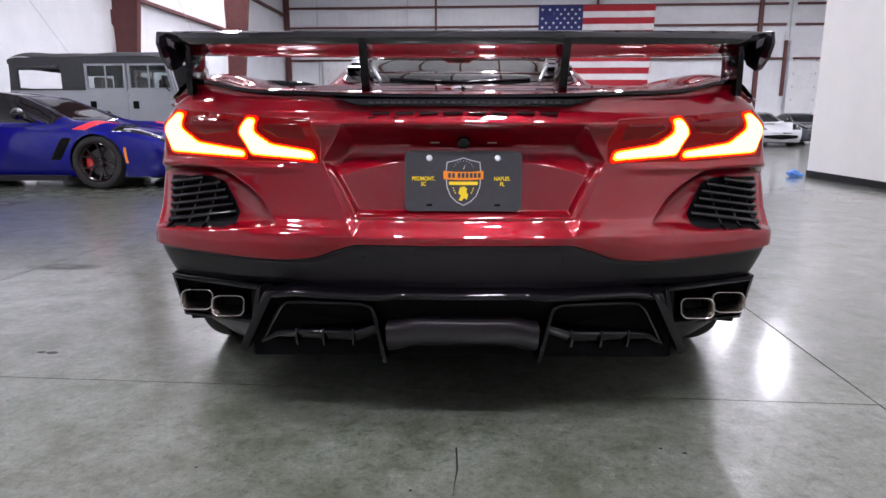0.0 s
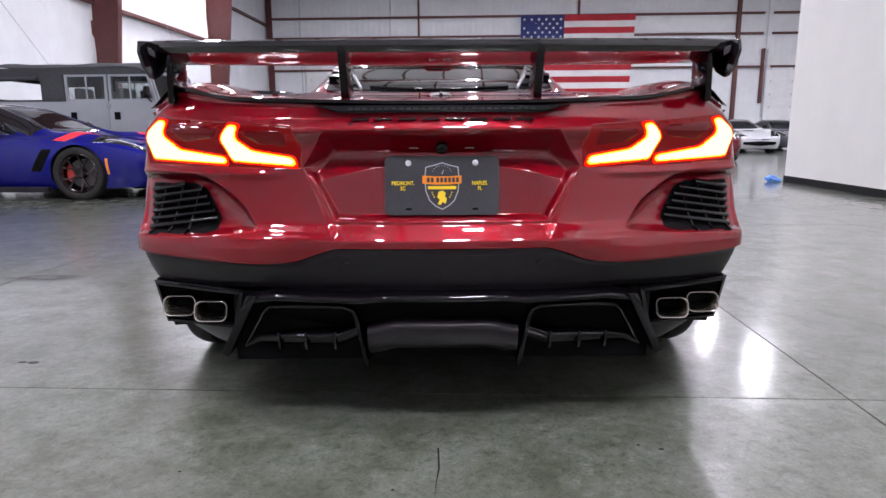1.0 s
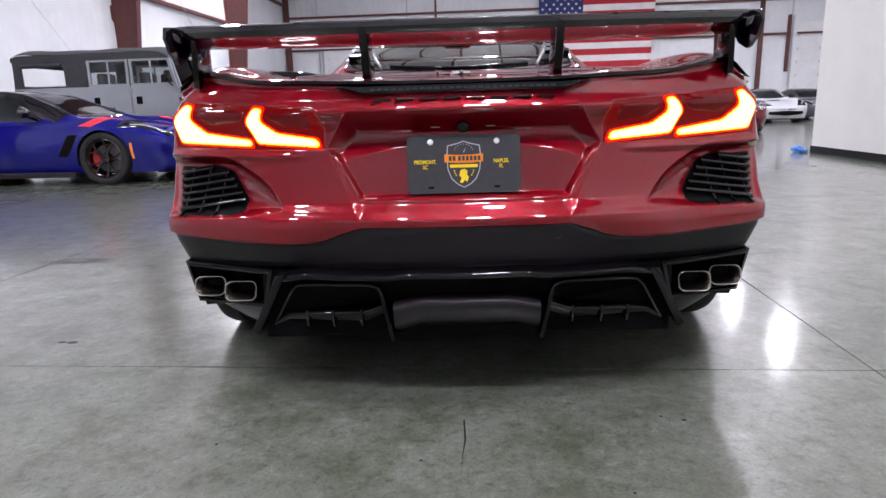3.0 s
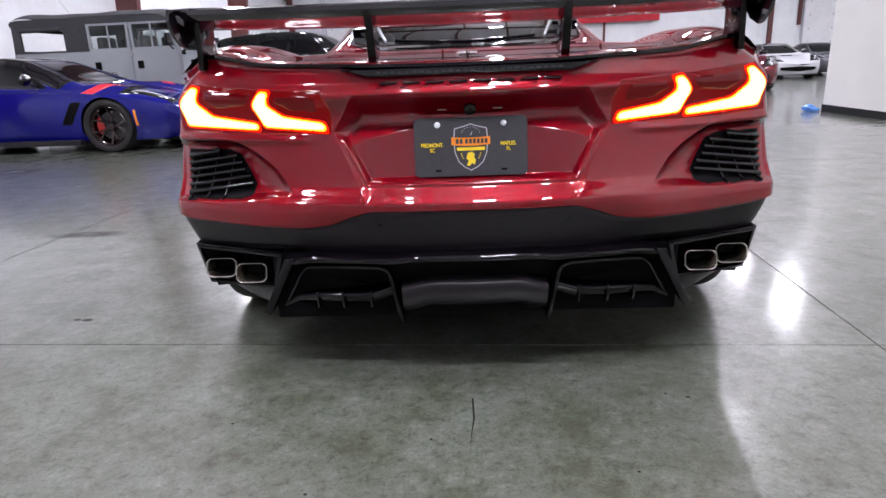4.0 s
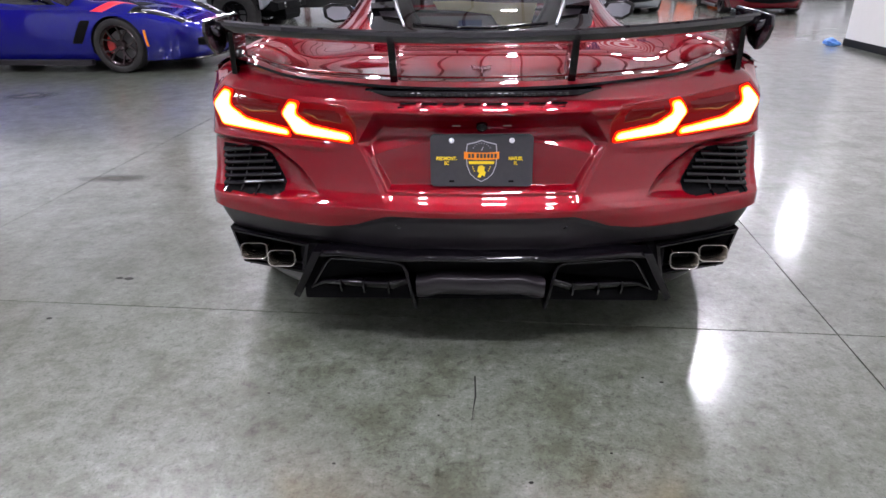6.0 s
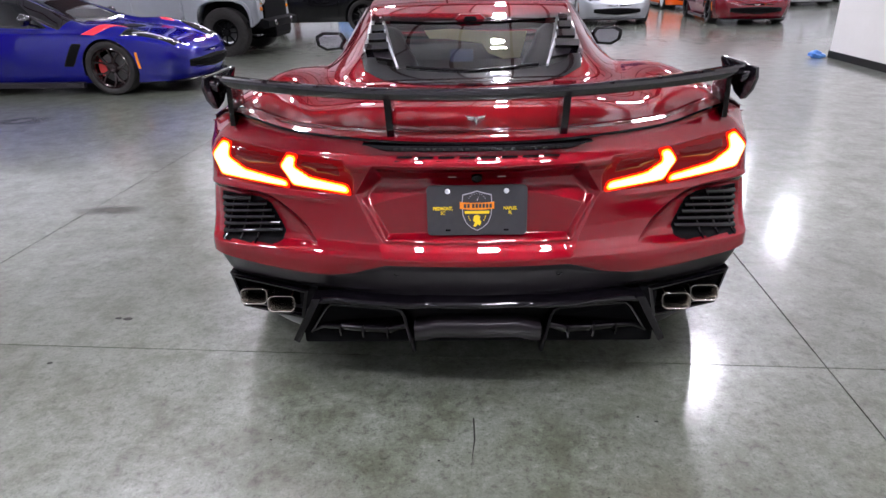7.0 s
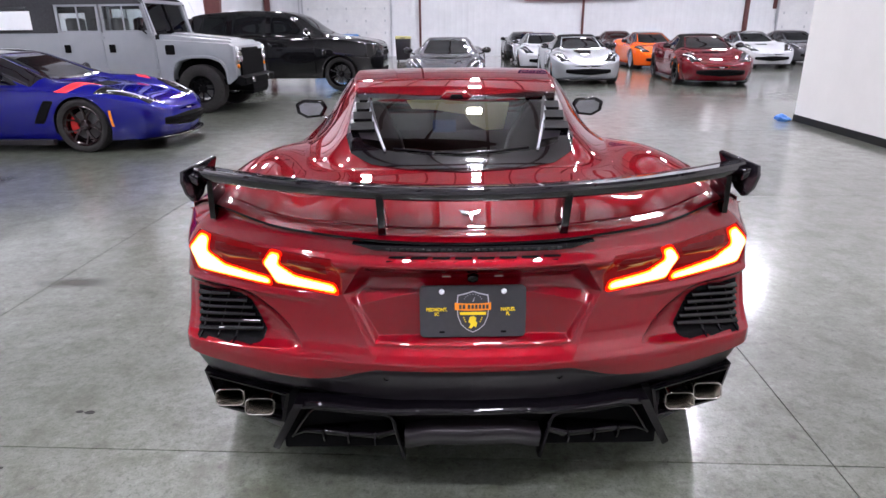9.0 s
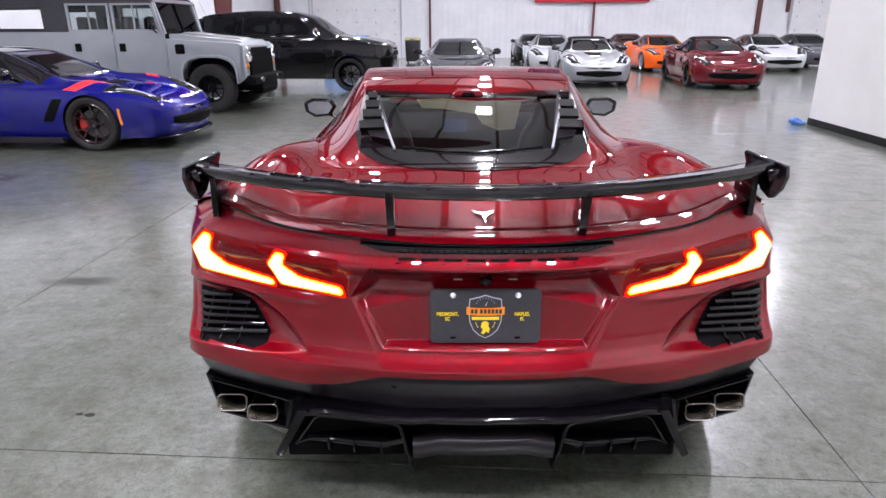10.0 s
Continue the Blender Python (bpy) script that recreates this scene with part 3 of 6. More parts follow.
def build_shell(car, s, mat, axles, arch_r, wheel_z, rows=110, cols=54, flank_rows=16, hole=None, trim=None):
    u = np.linspace(0, 1, rows)
    d = s.d0 + (s.d1 - s.d0) * (0.5 - 0.5 * np.cos(np.pi * u)) * 0.5 + (s.d1 - s.d0) * u * 0.5
    c = np.linspace(-1, 1, cols)
    D, C = np.meshgrid(d, c, indexing="ij")
    X = s.w(D) * np.sin(C * np.pi / 2 * 0.9) / math.sin(math.pi / 2 * 0.9)
    Z = s.top(X, D)
    keep = None
    if hole:
        Xm, Dm = (X[:-1, :-1] + X[1:, 1:]) / 2, (D[:-1, :-1] + D[1:, 1:]) / 2
        keep = ~hole(Xm, Dm)
    body = part("body", grid("body", np.stack([X, -D, Z], -1), keep), mat, car)
    for side in (-1, 1):
        t = np.linspace(0, 1, flank_rows)
        DD, T = np.meshgrid(np.linspace(s.d0, s.d1, rows * 2), t, indexing="ij")
        DD = s.d0 + (s.d1 - s.d0) * (0.5 - 0.5 * np.cos(np.pi * (DD - s.d0) / (s.d1 - s.d0)))
        P = s.flank(DD, T, side)
        deep = np.zeros(DD.shape, bool)
        on = np.zeros(DD.shape, bool)
        for ax in axles:
            dy, dz = -P[..., 1] - ax, P[..., 2] - wheel_z
            q = np.hypot(dy, dz) + 1e-9
            ins = (q < arch_r) & (np.abs(P[..., 0]) > 0.5)
            mv = ins & (q > arch_r - 0.07)
            deep |= ins & ~mv
            on |= mv
            P[..., 1] = np.where(mv, -(ax + dy / q * arch_r), P[..., 1])
            P[..., 2] = np.where(mv, wheel_z + dz / q * arch_r, P[..., 2])
        bad = deep[:-1, :-1] | deep[1:, :-1] | deep[:-1, 1:] | deep[1:, 1:]
        allon = on[:-1, :-1] & on[1:, :-1] & on[:-1, 1:] & on[1:, 1:]
        drop = bad | allon
        if trim:
            drop |= trim(-P[:-1, :-1, 1], P[:-1, :-1, 2])
        part("side_panel", grid("side_panel", P, ~drop), mat, car)
        for ax in axles:
            xo = float(s.w(np.array(ax))) - 0.02
            a = np.linspace(-0.25, math.pi + 0.25, 20)
            r = arch_r + 0.004
            A, Q = np.meshgrid(a, np.array([0.0, 0.28, 0.281]), indexing="ij")
            R = np.where(Q > 0.2805, 0.02, r)
            L = np.stack([side * (xo - Q), -(ax + R * np.cos(A)), np.maximum(wheel_z + R * np.sin(A), 0.06)], -1)
            part("arch_liner", grid("arch_liner", L), M_MATTE, car)
    wmax = float(s.front_w.max())
    part("underbody", box_bm(-wmax * 0.82, wmax * 0.82, -s.d1 + 0.45, -s.d0 - 0.6, s.sill - 0.02, s.sill + 0.12, 0.02), M_MATTE, car)
    return body


def skin_patch(name, car, s, corners, mat, off=0.006, n=14, m=14, label="", bow=0.0):
    """A sheet laid on the top skin between four (x, d) corners."""
    a, b, c, e = (np.array(q, float) for q in corners)
    U, V = np.meshgrid(np.linspace(0, 1, n), np.linspace(0, 1, m), indexing="ij")
    U, V = U[..., None], V[..., None]
    q = a * (1 - U) * (1 - V) + b * U * (1 - V) + c * U * V + e * (1 - U) * V
    x, d = q[..., 0], q[..., 1] + bow * (4 * U[..., 0] * (1 - U[..., 0]))
    eps = 1e-3
    gx = (s.top(x + eps, d) - s.top(x - eps, d)) / (2 * eps)
    gd = (s.top(x, d + eps) - s.top(x, d - eps)) / (2 * eps)
    nrm = np.stack([-gx, gd, np.ones_like(gx)], -1)
    nrm /= np.linalg.norm(nrm, axis=-1, keepdims=True)
    nrm = np.where(np.abs(nrm) > 5, 0, nrm)
    P = np.stack([x, -d, s.top(x, d)], -1) + off * nrm
    edge = (U[..., 0] == 0) | (U[..., 0] == 1) | (V[..., 0] == 0) | (V[..., 0] == 1)
    P = np.where(edge[..., None], P - 2.2 * off * nrm, P)
    return part(name, grid(name, P), mat, car, label)


def front_patch(name, car, s, x0, x1, zlo, zhi, mat, off=0.006, n=24, m=6, label=""):
    """A sheet on the nose between x0 and x1; zlo and zhi are heights at both ends and the middle."""
    U, V = np.meshgrid(np.linspace(0, 1, n), np.linspace(0, 1, m), indexing="ij")
    x = x0 + (x1 - x0) * U
    lo = np.interp(U, [0, 0.5, 1], zlo)
    hi = np.interp(U, [0, 0.5, 1], zhi)
    z = lo + (hi - lo) * V
    edge = (U == 0) | (U == 1) | (V == 0) | (V == 1)
    return part(name, grid(name, s.front(x, z, np.where(edge, -0.012, off))), mat, car, label)


def wing_mirror(car, x, d, z, mat, side):
    b = bmesh.new()
    bmesh.ops.create_uvsphere(b, u_segments=16, v_segments=10, radius=1)
    for v in b.verts:
        k = abs(v.co.y)
        v.co = Vector((v.co.x * 0.115 * (1 - 0.12 * v.co.z), v.co.y * 0.055 if v.co.y > 0 else v.co.y * 0.02, v.co.z * 0.072 * (1 + 0.18 * v.co.x * side)))
    mir = part("wing_mirror", b, mat, car, "", 60, Matrix.Translation((x, -d, z)))
    part("mirror_glass", prism([(side * a, c) for a, c in ((-0.078, -0.012), (-0.062, 0.036), (0.060, 0.044), (0.086, 0.020), (0.074, -0.030), (-0.04, -0.040))], -0.024, -0.0205, "y"), M_CHROME, mir)
    part("mirror_arm", tube([(-side * 0.05, 0.02, -0.055), (-side * 0.14, 0.03, -0.085), (-side * 0.24, 0.03, -0.115)], 0.017, 8), M_BLACKGLOSS, mir, "", 60)
    return mir


def angular_mirror(car, x, d, z, mat, side, mat_glass):
    """A six-sided mirror housing on an arm, its glass facing back."""
    shape = [(-0.118, 0.012), (-0.085, 0.062), (0.060, 0.068), (0.118, 0.038), (0.108, -0.030), (0.040, -0.068), (-0.075, -0.056)]
    b = prism([(side * a, c) for a, c in shape], 0.0, 0.085, "y", 0.016, 3)
    for v in b.verts:
        k = 1 - 4.2 * max(0.0, v.co.y - 0.02)
        v.co.x, v.co.z = v.co.x * k, v.co.z * k
    mir = part("wing_mirror", b, mat, car, "", 40, Matrix.Translation((x, -d, z)))
    part("mirror_glass", prism([(side * a * 0.74, c * 0.70) for a, c in shape], -0.0015, 0.004, "y"), mat_glass, mir)
    part("mirror_arm", tube([(-side * 0.06, 0.03, -0.050), (-side * 0.14, 0.035, -0.078), (-side * 0.24, 0.035, -0.105)], 0.015, 8, flat=0.7), M_BLACKGLOSS, mir, "", 60)
    return mir


def place(local, world, rz):
    """The pose that turns by rz and brings a local place onto a world place on the floor."""
    r = Matrix.Rotation(radians(rz), 4, "Z")
    off = r @ Vector((local[0], local[1], 0))
    return Matrix.Translation((world[0] - off.x, world[1] - off.y, 0)) @ r


def sports_shell():
    return Shell([0, 0.02, 0.07, 0.15, 0.28, 0.45, 0.7, 1.0, 1.6, 2.4, 3.2, 3.7, 4.1, 4.35, 4.47, 4.5],
                 [0, 0.28, 0.50, 0.66, 0.78, 0.85, 0.895, 0.91, 0.885, 0.885, 0.925, 0.94, 0.91, 0.84, 0.76, 0.70],
                 ([0, 0.1, 0.35, 0.8, 1.35, 1.5, 1.9, 2.3, 2.6, 3.1, 3.7, 4.15, 4.5], [0.50, 0.555, 0.645, 0.745, 0.825, 0.87, 1.05, 1.195, 1.235, 1.19, 1.05, 0.965, 0.93]),
                 ([0, 0.1, 0.35, 0.8, 1.35, 2.2, 3.2, 3.8, 4.3, 4.5], [0.50, 0.555, 0.635, 0.725, 0.795, 0.83, 0.875, 0.915, 0.935, 0.93]),
                 ([0, 1.4, 2.2, 2.8, 3.6, 4.5], [0.62, 0.63, 0.50, 0.47, 0.42, 0.40]),
                 ([0, 1.4, 2.2, 2.8, 3.6, 4.5], [0.80, 0.82, 0.80, 0.78, 0.70, 0.62]),
                 [0, 0.3, 0.95, 1.5, 2.4, 3.0, 3.65, 4.2, 4.5], [0.0, 0.035, 0.085, 0.035, 0.0, 0.04, 0.08, 0.04, 0.0], 0.72, edge=0.045, bulge=0.022)


def sports_car(name, m, mat, label, mat_roof=None, mat_rim=None, caliper=None, stripe=None, hood_vent=True, red_hash=None, detail=1):
    """A low front-engined sports coupe, seen from its nose or its right."""
    car = thing(name, m, label, "car", "cars in the hall")
    s = sports_shell()
    rim, cal = mat_rim or M_BLACKGLOSS, caliper or M_MATTE
    build_shell(car, s, mat, (1.0, 3.68), 0.362, 0.335, rows=60 + 50 * detail, cols=40 + 24 * detail, flank_rows=12 + 8 * detail)
    for x in (-0.80, 0.80):
        car_wheel(car, x * 0.985, 1.0, 0.335, 0.25, 0.245, rim, cal)
        car_wheel(car, x, 3.68, 0.345, 0.29, 0.255, rim, cal)
    roof = mat_roof or mat
    if mat_roof:
        skin_patch("roof_panel", car, s, [(-0.63, 2.22), (0.63, 2.22), (0.60, 3.12), (-0.60, 3.12)], roof, 0.006, 20, 24)
        for k in (-1, 1):
            skin_patch("screen_pillar", car, s, [(k * 0.57, 1.47), (k * 0.84, 1.60), (k * 0.62, 2.32), (k * 0.44, 2.30)], roof, 0.006, 10, 14)
            skin_patch("rear_pillar", car, s, [(k * 0.50, 2.95), (k * 0.74, 3.30), (k * 0.60, 3.75), (k * 0.42, 3.70)], roof, 0.006, 10, 14)
    skin_patch("windscreen", car, s, [(-0.60, 1.50), (0.60, 1.50), (0.47, 2.26), (-0.47, 2.26)], M_DARKGLASS, 0.007, bow=-0.05)
    skin_patch("rear_window", car, s, [(-0.42, 3.1), (0.42, 3.1), (0.37, 3.85), (-0.37, 3.85)], M_DARKGLASS, 0.007)
    for k in (-1, 1):
        skin_patch("side_window", car, s, [(k * 0.80, 1.72), (k * 0.545, 2.25), (k * 0.51, 2.75), (k * 0.765, 2.95)], M_DARKGLASS, 0.008)
        skin_patch("quarter_window", car, s, [(k * 0.76, 2.98), (k * 0.51, 2.80), (k * 0.49, 3.15), (k * 0.70, 3.32)], M_DARKGLASS, 0.008)
        lamp = skin_patch("headlight", car, s, [(k * 0.40, 0.17), (k * 0.70, 0.165), (k * 0.895, 0.84), (k * 0.64, 0.74)], M_DARKGLASS, 0.008)
        skin_patch("light_strip", car, s, [(k * 0.56, 0.25), (k * 0.60, 0.26), (k * 0.815, 0.70), (k * 0.80, 0.69)], M_SILVERP, 0.013, label="bright light strip")
        for dd in (0.42, 0.53):
            b = bmesh.new()
            bmesh.ops.create_uvsphere(b, u_segments=12, v_segments=8, radius=0.024)
            xx = 0.60 + (dd - 0.40) * 0.7
            b_m = Matrix.Translation((k * xx, -dd, float(s.top(np.array(xx), np.array(dd))) - 0.008))
            part("lens", b, M_CHROME, car, "", 60, b_m)
        wing_mirror(car, k * 0.95, 1.95, 0.94, M_CARBON, k)
        # gill behind the front wheel
        D, T = np.meshgrid(np.linspace(1.33, 1.50, 8), np.linspace(0.20, 0.66, 8), indexing="ij")
        D = D + (T - 0.3) * 0.40
        P = s.flank(D, T, k)
        P[1:-1, 1:-1, 0] += 0.006 * k
        P[[0, -1], :, 0] -= 0.006 * k
        part("side_gill", grid("side_gill", P), M_MATTE, car)
        part("side_skirt", box_bm(min(k * 0.86, k * 0.94), max(k * 0.86, k * 0.94), -3.2, -1.38, 0.10, 0.17, 0.012), M_SATIN, car)
        # amber side marker on the arch's front edge
        D, T = np.meshgrid(np.linspace(0.585, 0.615, 3), np.linspace(0.28, 0.66, 8), indexing="ij")
        D = D - 0.10 * (T - 0.28) ** 2 + 0.02
        P = s.flank(D, T, k)
        P[..., 0] += 0.004 * k
        part("side_marker", grid("side_marker", P), M_AMBER, car, "amber side marker")
        if red_hash:
            skin_patch("hash_mark", car, s, [(k * 0.60, 0.78), (k * 0.60, 0.98), (k * 0.915, 1.28), (k * 0.915, 1.10)], red_hash, 0.005, label="red hash stripe")
    front_patch("grille", car, s, -0.60, 0.60, (0.30, 0.235, 0.30), (0.41, 0.445, 0.41), M_MATTE, 0.022, 40)
    for k in range(4):
        z = 0.285 + 0.034 * k
        x = np.linspace(-0.5, 0.5, 26)
        P = s.front(x, np.full(26, z), 0.025)
        part("grille_bar", tube([tuple(q) for q in P], 0.004, 5), M_BLACKGLOSS, car)
    x = np.linspace(-0.76, 0.76, 40)
    edge = s.front(x, np.full(40, 0.19), 0.03)
    low = edge.copy()
    low[:, 1] -= 0.14
    low[:, 0] *= 0.96
    b = np.stack([edge + (0, 0, -0.055), edge + (0, 0.02, -0.05), edge + (0, 0.02, -0.035), low + (0, 0, -0.02), low + (0, 0, -0.06)], 1)
    part("splitter", grid("splitter", b, close_v=True), M_BLACKGLOSS, car)
    if hood_vent:
        skin_patch("hood_vent", car, s, [(-0.17, 0.98), (0.17, 0.98), (0.24, 1.22), (-0.24, 1.22)], M_MATTE, 0.008)
    if stripe:
        skin_patch("hood_stripe", car, s, [(-0.17, 0.80), (0.17, 0.80), (0.27, 1.44), (-0.27, 1.44)], stripe, 0.005, label="dark hood stripe")
    badge = front_patch("badge", car, s, -0.06, 0.06, (0.468, 0.455, 0.468), (0.483, 0.470, 0.483), M_SILVERP, 0.016, 6, 3)
    part("rear_lip", box_bm(-0.62, 0.62, -4.53, -4.42, 0.925, 0.955, 0.012), M_BLACKGLOSS, car)
    return car




# ---- the show car: a mid-engined coupe seen from behind ----
SHOW_X, SHOW_Y, LENGTH = 0.05, 1.57, 4.63
show = thing("mid_engine_coupe", pose(SHOW_X, SHOW_Y + LENGTH, 0), "candy red mid-engined coupe with high black wing and lit tail lamps", "car", "cars in the hall")
REAR = Matrix.Translation((0, -LENGTH, 0))


def rear(name, data, mat, label="", angle=None, parent=None, m=None):
    """A part of the show car, in metres ahead of its tail."""
    if parent is None:
        return part(name, data, mat, show, label, angle, REAR @ (m or Matrix()))
    return part(name, data, mat, parent, label, angle, m)


plan_x = (0, 0.15, 0.30, 0.45, 0.60, 0.75, 0.86, 0.905, 0.932, 0.95, 0.957)
plan_y = (0, 0.006, 0.024, 0.058, 0.106, 0.17, 0.225, 0.262, 0.33, 0.47, 0.65)
plan = table(plan_x, plan_y)
rake = table((0.20, 0.36, 0.45, 0.50, 0.54, 0.555, 0.575, 0.605, 0.66, 0.79, 0.815, 0.845, 0.88, 0.93), (0.085, 0.045, 0.022, 0.006, -0.006, -0.007, 0.002, 0.020, 0.032, 0.044, 0.038, 0.021, 0.042, 0.054))
narrow = table((0.20, 0.36, 0.503, 0.6, 0.75, 0.86, 0.90, 0.945), (0.905, 0.957, 1.0, 0.998, 0.985, 0.958, 0.930, 0.870))
split = table((0, 0.27, 0.33, 0.40, 0.50, 0.62, 0.76, 0.86, 0.905, 0.96), (0.541, 0.540, 0.524, 0.499, 0.490, 0.491, 0.495, 0.499, 0.503, 0.505))

CREASE = [(-0.312, 0.848), (0.312, 0.848), (0.372, 0.750), (0.287, 0.560), (-0.287, 0.560), (-0.372, 0.750)]
RECESS = [(-0.292, 0.794), (0.292, 0.794), (0.343, 0.736), (0.280, 0.614), (-0.280, 0.614), (-0.343, 0.736)]
pocket_edge = table((0.540, 0.577, 0.650, 0.716, 0.745), (0.462, 0.496, 0.552, 0.654, 0.740))
pocket_low = table((0.42, 0.50, 0.60, 0.70, 0.95), (0.590, 0.577, 0.565, 0.555, 0.541))
VENT = [(0.624, 0.603), (0.672, 0.684), (0.712, 0.700), (0.876, 0.698), (0.872, 0.546), (0.66, 0.562), (0.634, 0.574)]
HOUSING = [(0.80, 0.886), (0.592, 0.870), (0.40, 0.859), (0.374, 0.80), (0.377, 0.747), (0.60, 0.745), (0.868, 0.752), (0.893, 0.825), (0.838, 0.890)]
OUTER_STRIP = [(0.830, 0.882), (0.880, 0.824), (0.850, 0.766), (0.594, 0.755), (0.598, 0.777), (0.750, 0.797), (0.797, 0.832), (0.796, 0.877)]
INNER_STRIP = [(0.583, 0.866), (0.615, 0.822), (0.579, 0.763), (0.388, 0.751), (0.396, 0.777), (0.517, 0.795), (0.562, 0.825), (0.551, 0.862)]


def width_at(a, z):
    """How much the tail draws in at a height; the haunches ahead of the corner stay wide."""
    n = narrow(z)
    return n + (0.985 - n) * step(0.27, 0.47, plan(np.abs(a)))


def relief(x, z, y):
    """Recesses and creases pressed into the tail, given the plain skin y."""
    r = np.abs(x)
    # bevelled band from the outer crease to the plate recess: a deep undercut above, a shallow chamfer below
    outer, inner = inside(x, z, CREASE), inside(x, z, RECESS)
    t = np.clip(outer, 0, None) / np.maximum(np.clip(outer, 0, None) - np.minimum(inner, 0), 1e-6)
    y = y + t * (0.012 + 0.036 * step(0.70, 0.78, z))
    y = y - 0.004 * np.exp(-((inner + 0.007) / 0.005) ** 2) * step(0.75, 0.72, z)
    k = step(-0.001, 0.008, inner)
    y = y * (1 - k) + np.maximum(0.076 + (z - 0.62) * 0.10, y + 0.004) * k
    # scooped pocket round the side vent, and the flared lip beneath it
    deep = 1 - np.exp(-np.clip(r - pocket_edge(z), 0, None) / 0.035)
    deep = deep * step(0, 0.016, z - pocket_low(r)) * step(0.738, 0.700, z)
    y = y + 0.036 * deep * step(0.935, 0.893, r)
    y = y - 0.026 * np.clip((0.572 - z) / 0.075, 0, 1) * step(0.34, 0.56, r)
    y = y + 0.012 * step(-0.002, 0.012, inside(r, z, HOUSING))
    y = y - 0.007 * np.exp(-((z - 0.730) / 0.010) ** 2) * step(0.40, 0.52, r)
    return y


def skin(x, z):
    """How far ahead of the tail the rear skin lies at a place across and a height."""
    return relief(x, z, plan(np.clip(np.abs(x) / narrow(z), 0, 0.957)) + rake(z))


cabin = Shell([0, 0.02, 0.07, 0.15, 0.28, 0.5, 0.75, 1.02, 1.6, 2.4, 3.1, 3.72, 4.16, 4.63],
              [0, 0.30, 0.53, 0.68, 0.80, 0.90, 0.945, 0.955, 0.925, 0.905, 0.915, 0.926, 0.915, 0.89],
              ([0, 0.15, 0.6, 1.1, 1.2, 1.85, 2.25, 2.7, 3.1, 3.5, 3.9, 4.2, 4.42, 4.52, 4.60], [0.53, 0.62, 0.77, 0.875, 0.92, 1.205, 1.235, 1.215, 1.155, 1.065, 0.972, 0.965, 0.943, 0.932, 0.920]),
              ([0, 0.15, 0.6, 1.15, 1.6, 2.5, 3.3, 3.9, 4.2, 4.42, 4.52, 4.60], [0.53, 0.61, 0.76, 0.865, 0.88, 0.90, 0.925, 0.950, 0.957, 0.941, 0.931, 0.920]),
              ([0, 1.2, 1.8, 2.25, 3.1, 3.6, 3.9, 4.63], [0.62, 0.62, 0.56, 0.56, 0.49, 0.45, 0.42, 0.40]),
              ([0, 1.2, 1.8, 2.25, 3.1, 3.6, 3.9, 4.63], [0.84, 0.84, 0.84, 0.82, 0.72, 0.64, 0.58, 0.55]),
              [0, 0.4, 1.0, 1.6, 2.6, 3.1, 3.6, 4.1, 4.4, 4.63], [0, 0.05, 0.075, 0.02, 0.0, 0.045, 0.072, 0.055, 0.03, 0.022], 0.775, bump_w=0.13, bulge=0.008)
GLASS = [(-0.455, 1.08), (-0.415, 0.925), (-0.33, 0.82), (-0.195, 0.75), (0, 0.71), (0.195, 0.75), (0.33, 0.82), (0.415, 0.925), (0.455, 1.08), (0.475, 1.60), (0.16, 1.52), (-0.16, 1.52), (-0.475, 1.60)]
SCREEN = [(-0.56, 1.22), (0.56, 1.22), (0.51, 1.76), (-0.51, 1.76)]
cabin.d1 = 4.16
build_shell(show, cabin, M_RED, (1.01, 3.73), 0.385, 0.345, rows=230, cols=150, flank_rows=30, hole=lambda x, d: (inside(x, LENGTH - d, GLASS) > 0) | (inside(x, d, SCREEN) > 0), trim=lambda d, z: (d > 4.06) & (z < 0.42))
for x in (-0.80, 0.80):
    car_wheel(show, x, 1.01, 0.335, 0.25, 0.245, M_BLACKGLOSS, M_MATTE)
    car_wheel(show, x, 3.73, 0.345, 0.305, 0.257, M_BLACKGLOSS, M_MATTE)

# deck, from the trailing edge ahead to the shell, with the cut line of its lid
col = np.linspace(-0.95, 0.95, 260)
trail_x = col * width_at(col, 0.945)
trail_y = plan(np.abs(col)) + 0.030 * step(0.47, 0.40, plan(np.abs(col)))
row = np.linspace(0, 1, 90) ** 1.4
R_, C_ = np.meshgrid(row, np.arange(260), indexing="ij")
Y = trail_y[C_] + (LENGTH - 4.16 - trail_y[C_]) * R_
X = trail_x[C_] * (1 - R_) + col[C_] / 0.95 * 0.915 * R_
D = LENGTH - Y
Z = cabin.top(X, D)
lip = np.exp(-((Y - trail_y[C_]) / 0.028) ** 2)
Z = Z + 0.002 * np.exp(-((Y - trail_y[C_] - 0.035) / 0.03) ** 2)
groove = np.exp(-(((Y - trail_y[C_] - 0.085) / 0.0035) ** 2)) * step(0.74, 0.70, np.abs(X))
Z = Z - 0.004 * groove
P = np.stack([X, Y, Z], -1)
under = P[:1] + np.array([0, 0.015, -0.014])
nose_ = P[:1] + np.array([0, 0.0, -0.008])
rear("deck", grid("deck", P), M_RED)
mid_ = np.abs(col) < 0.84
# lip coloured black in place of the dark band of shade under the edge
rear("deck_lip_shade", grid("deck_lip_shade", np.concatenate([under, nose_, P[:1]], 0)[:, mid_], smooth=False), M_BLACKGLOSS)


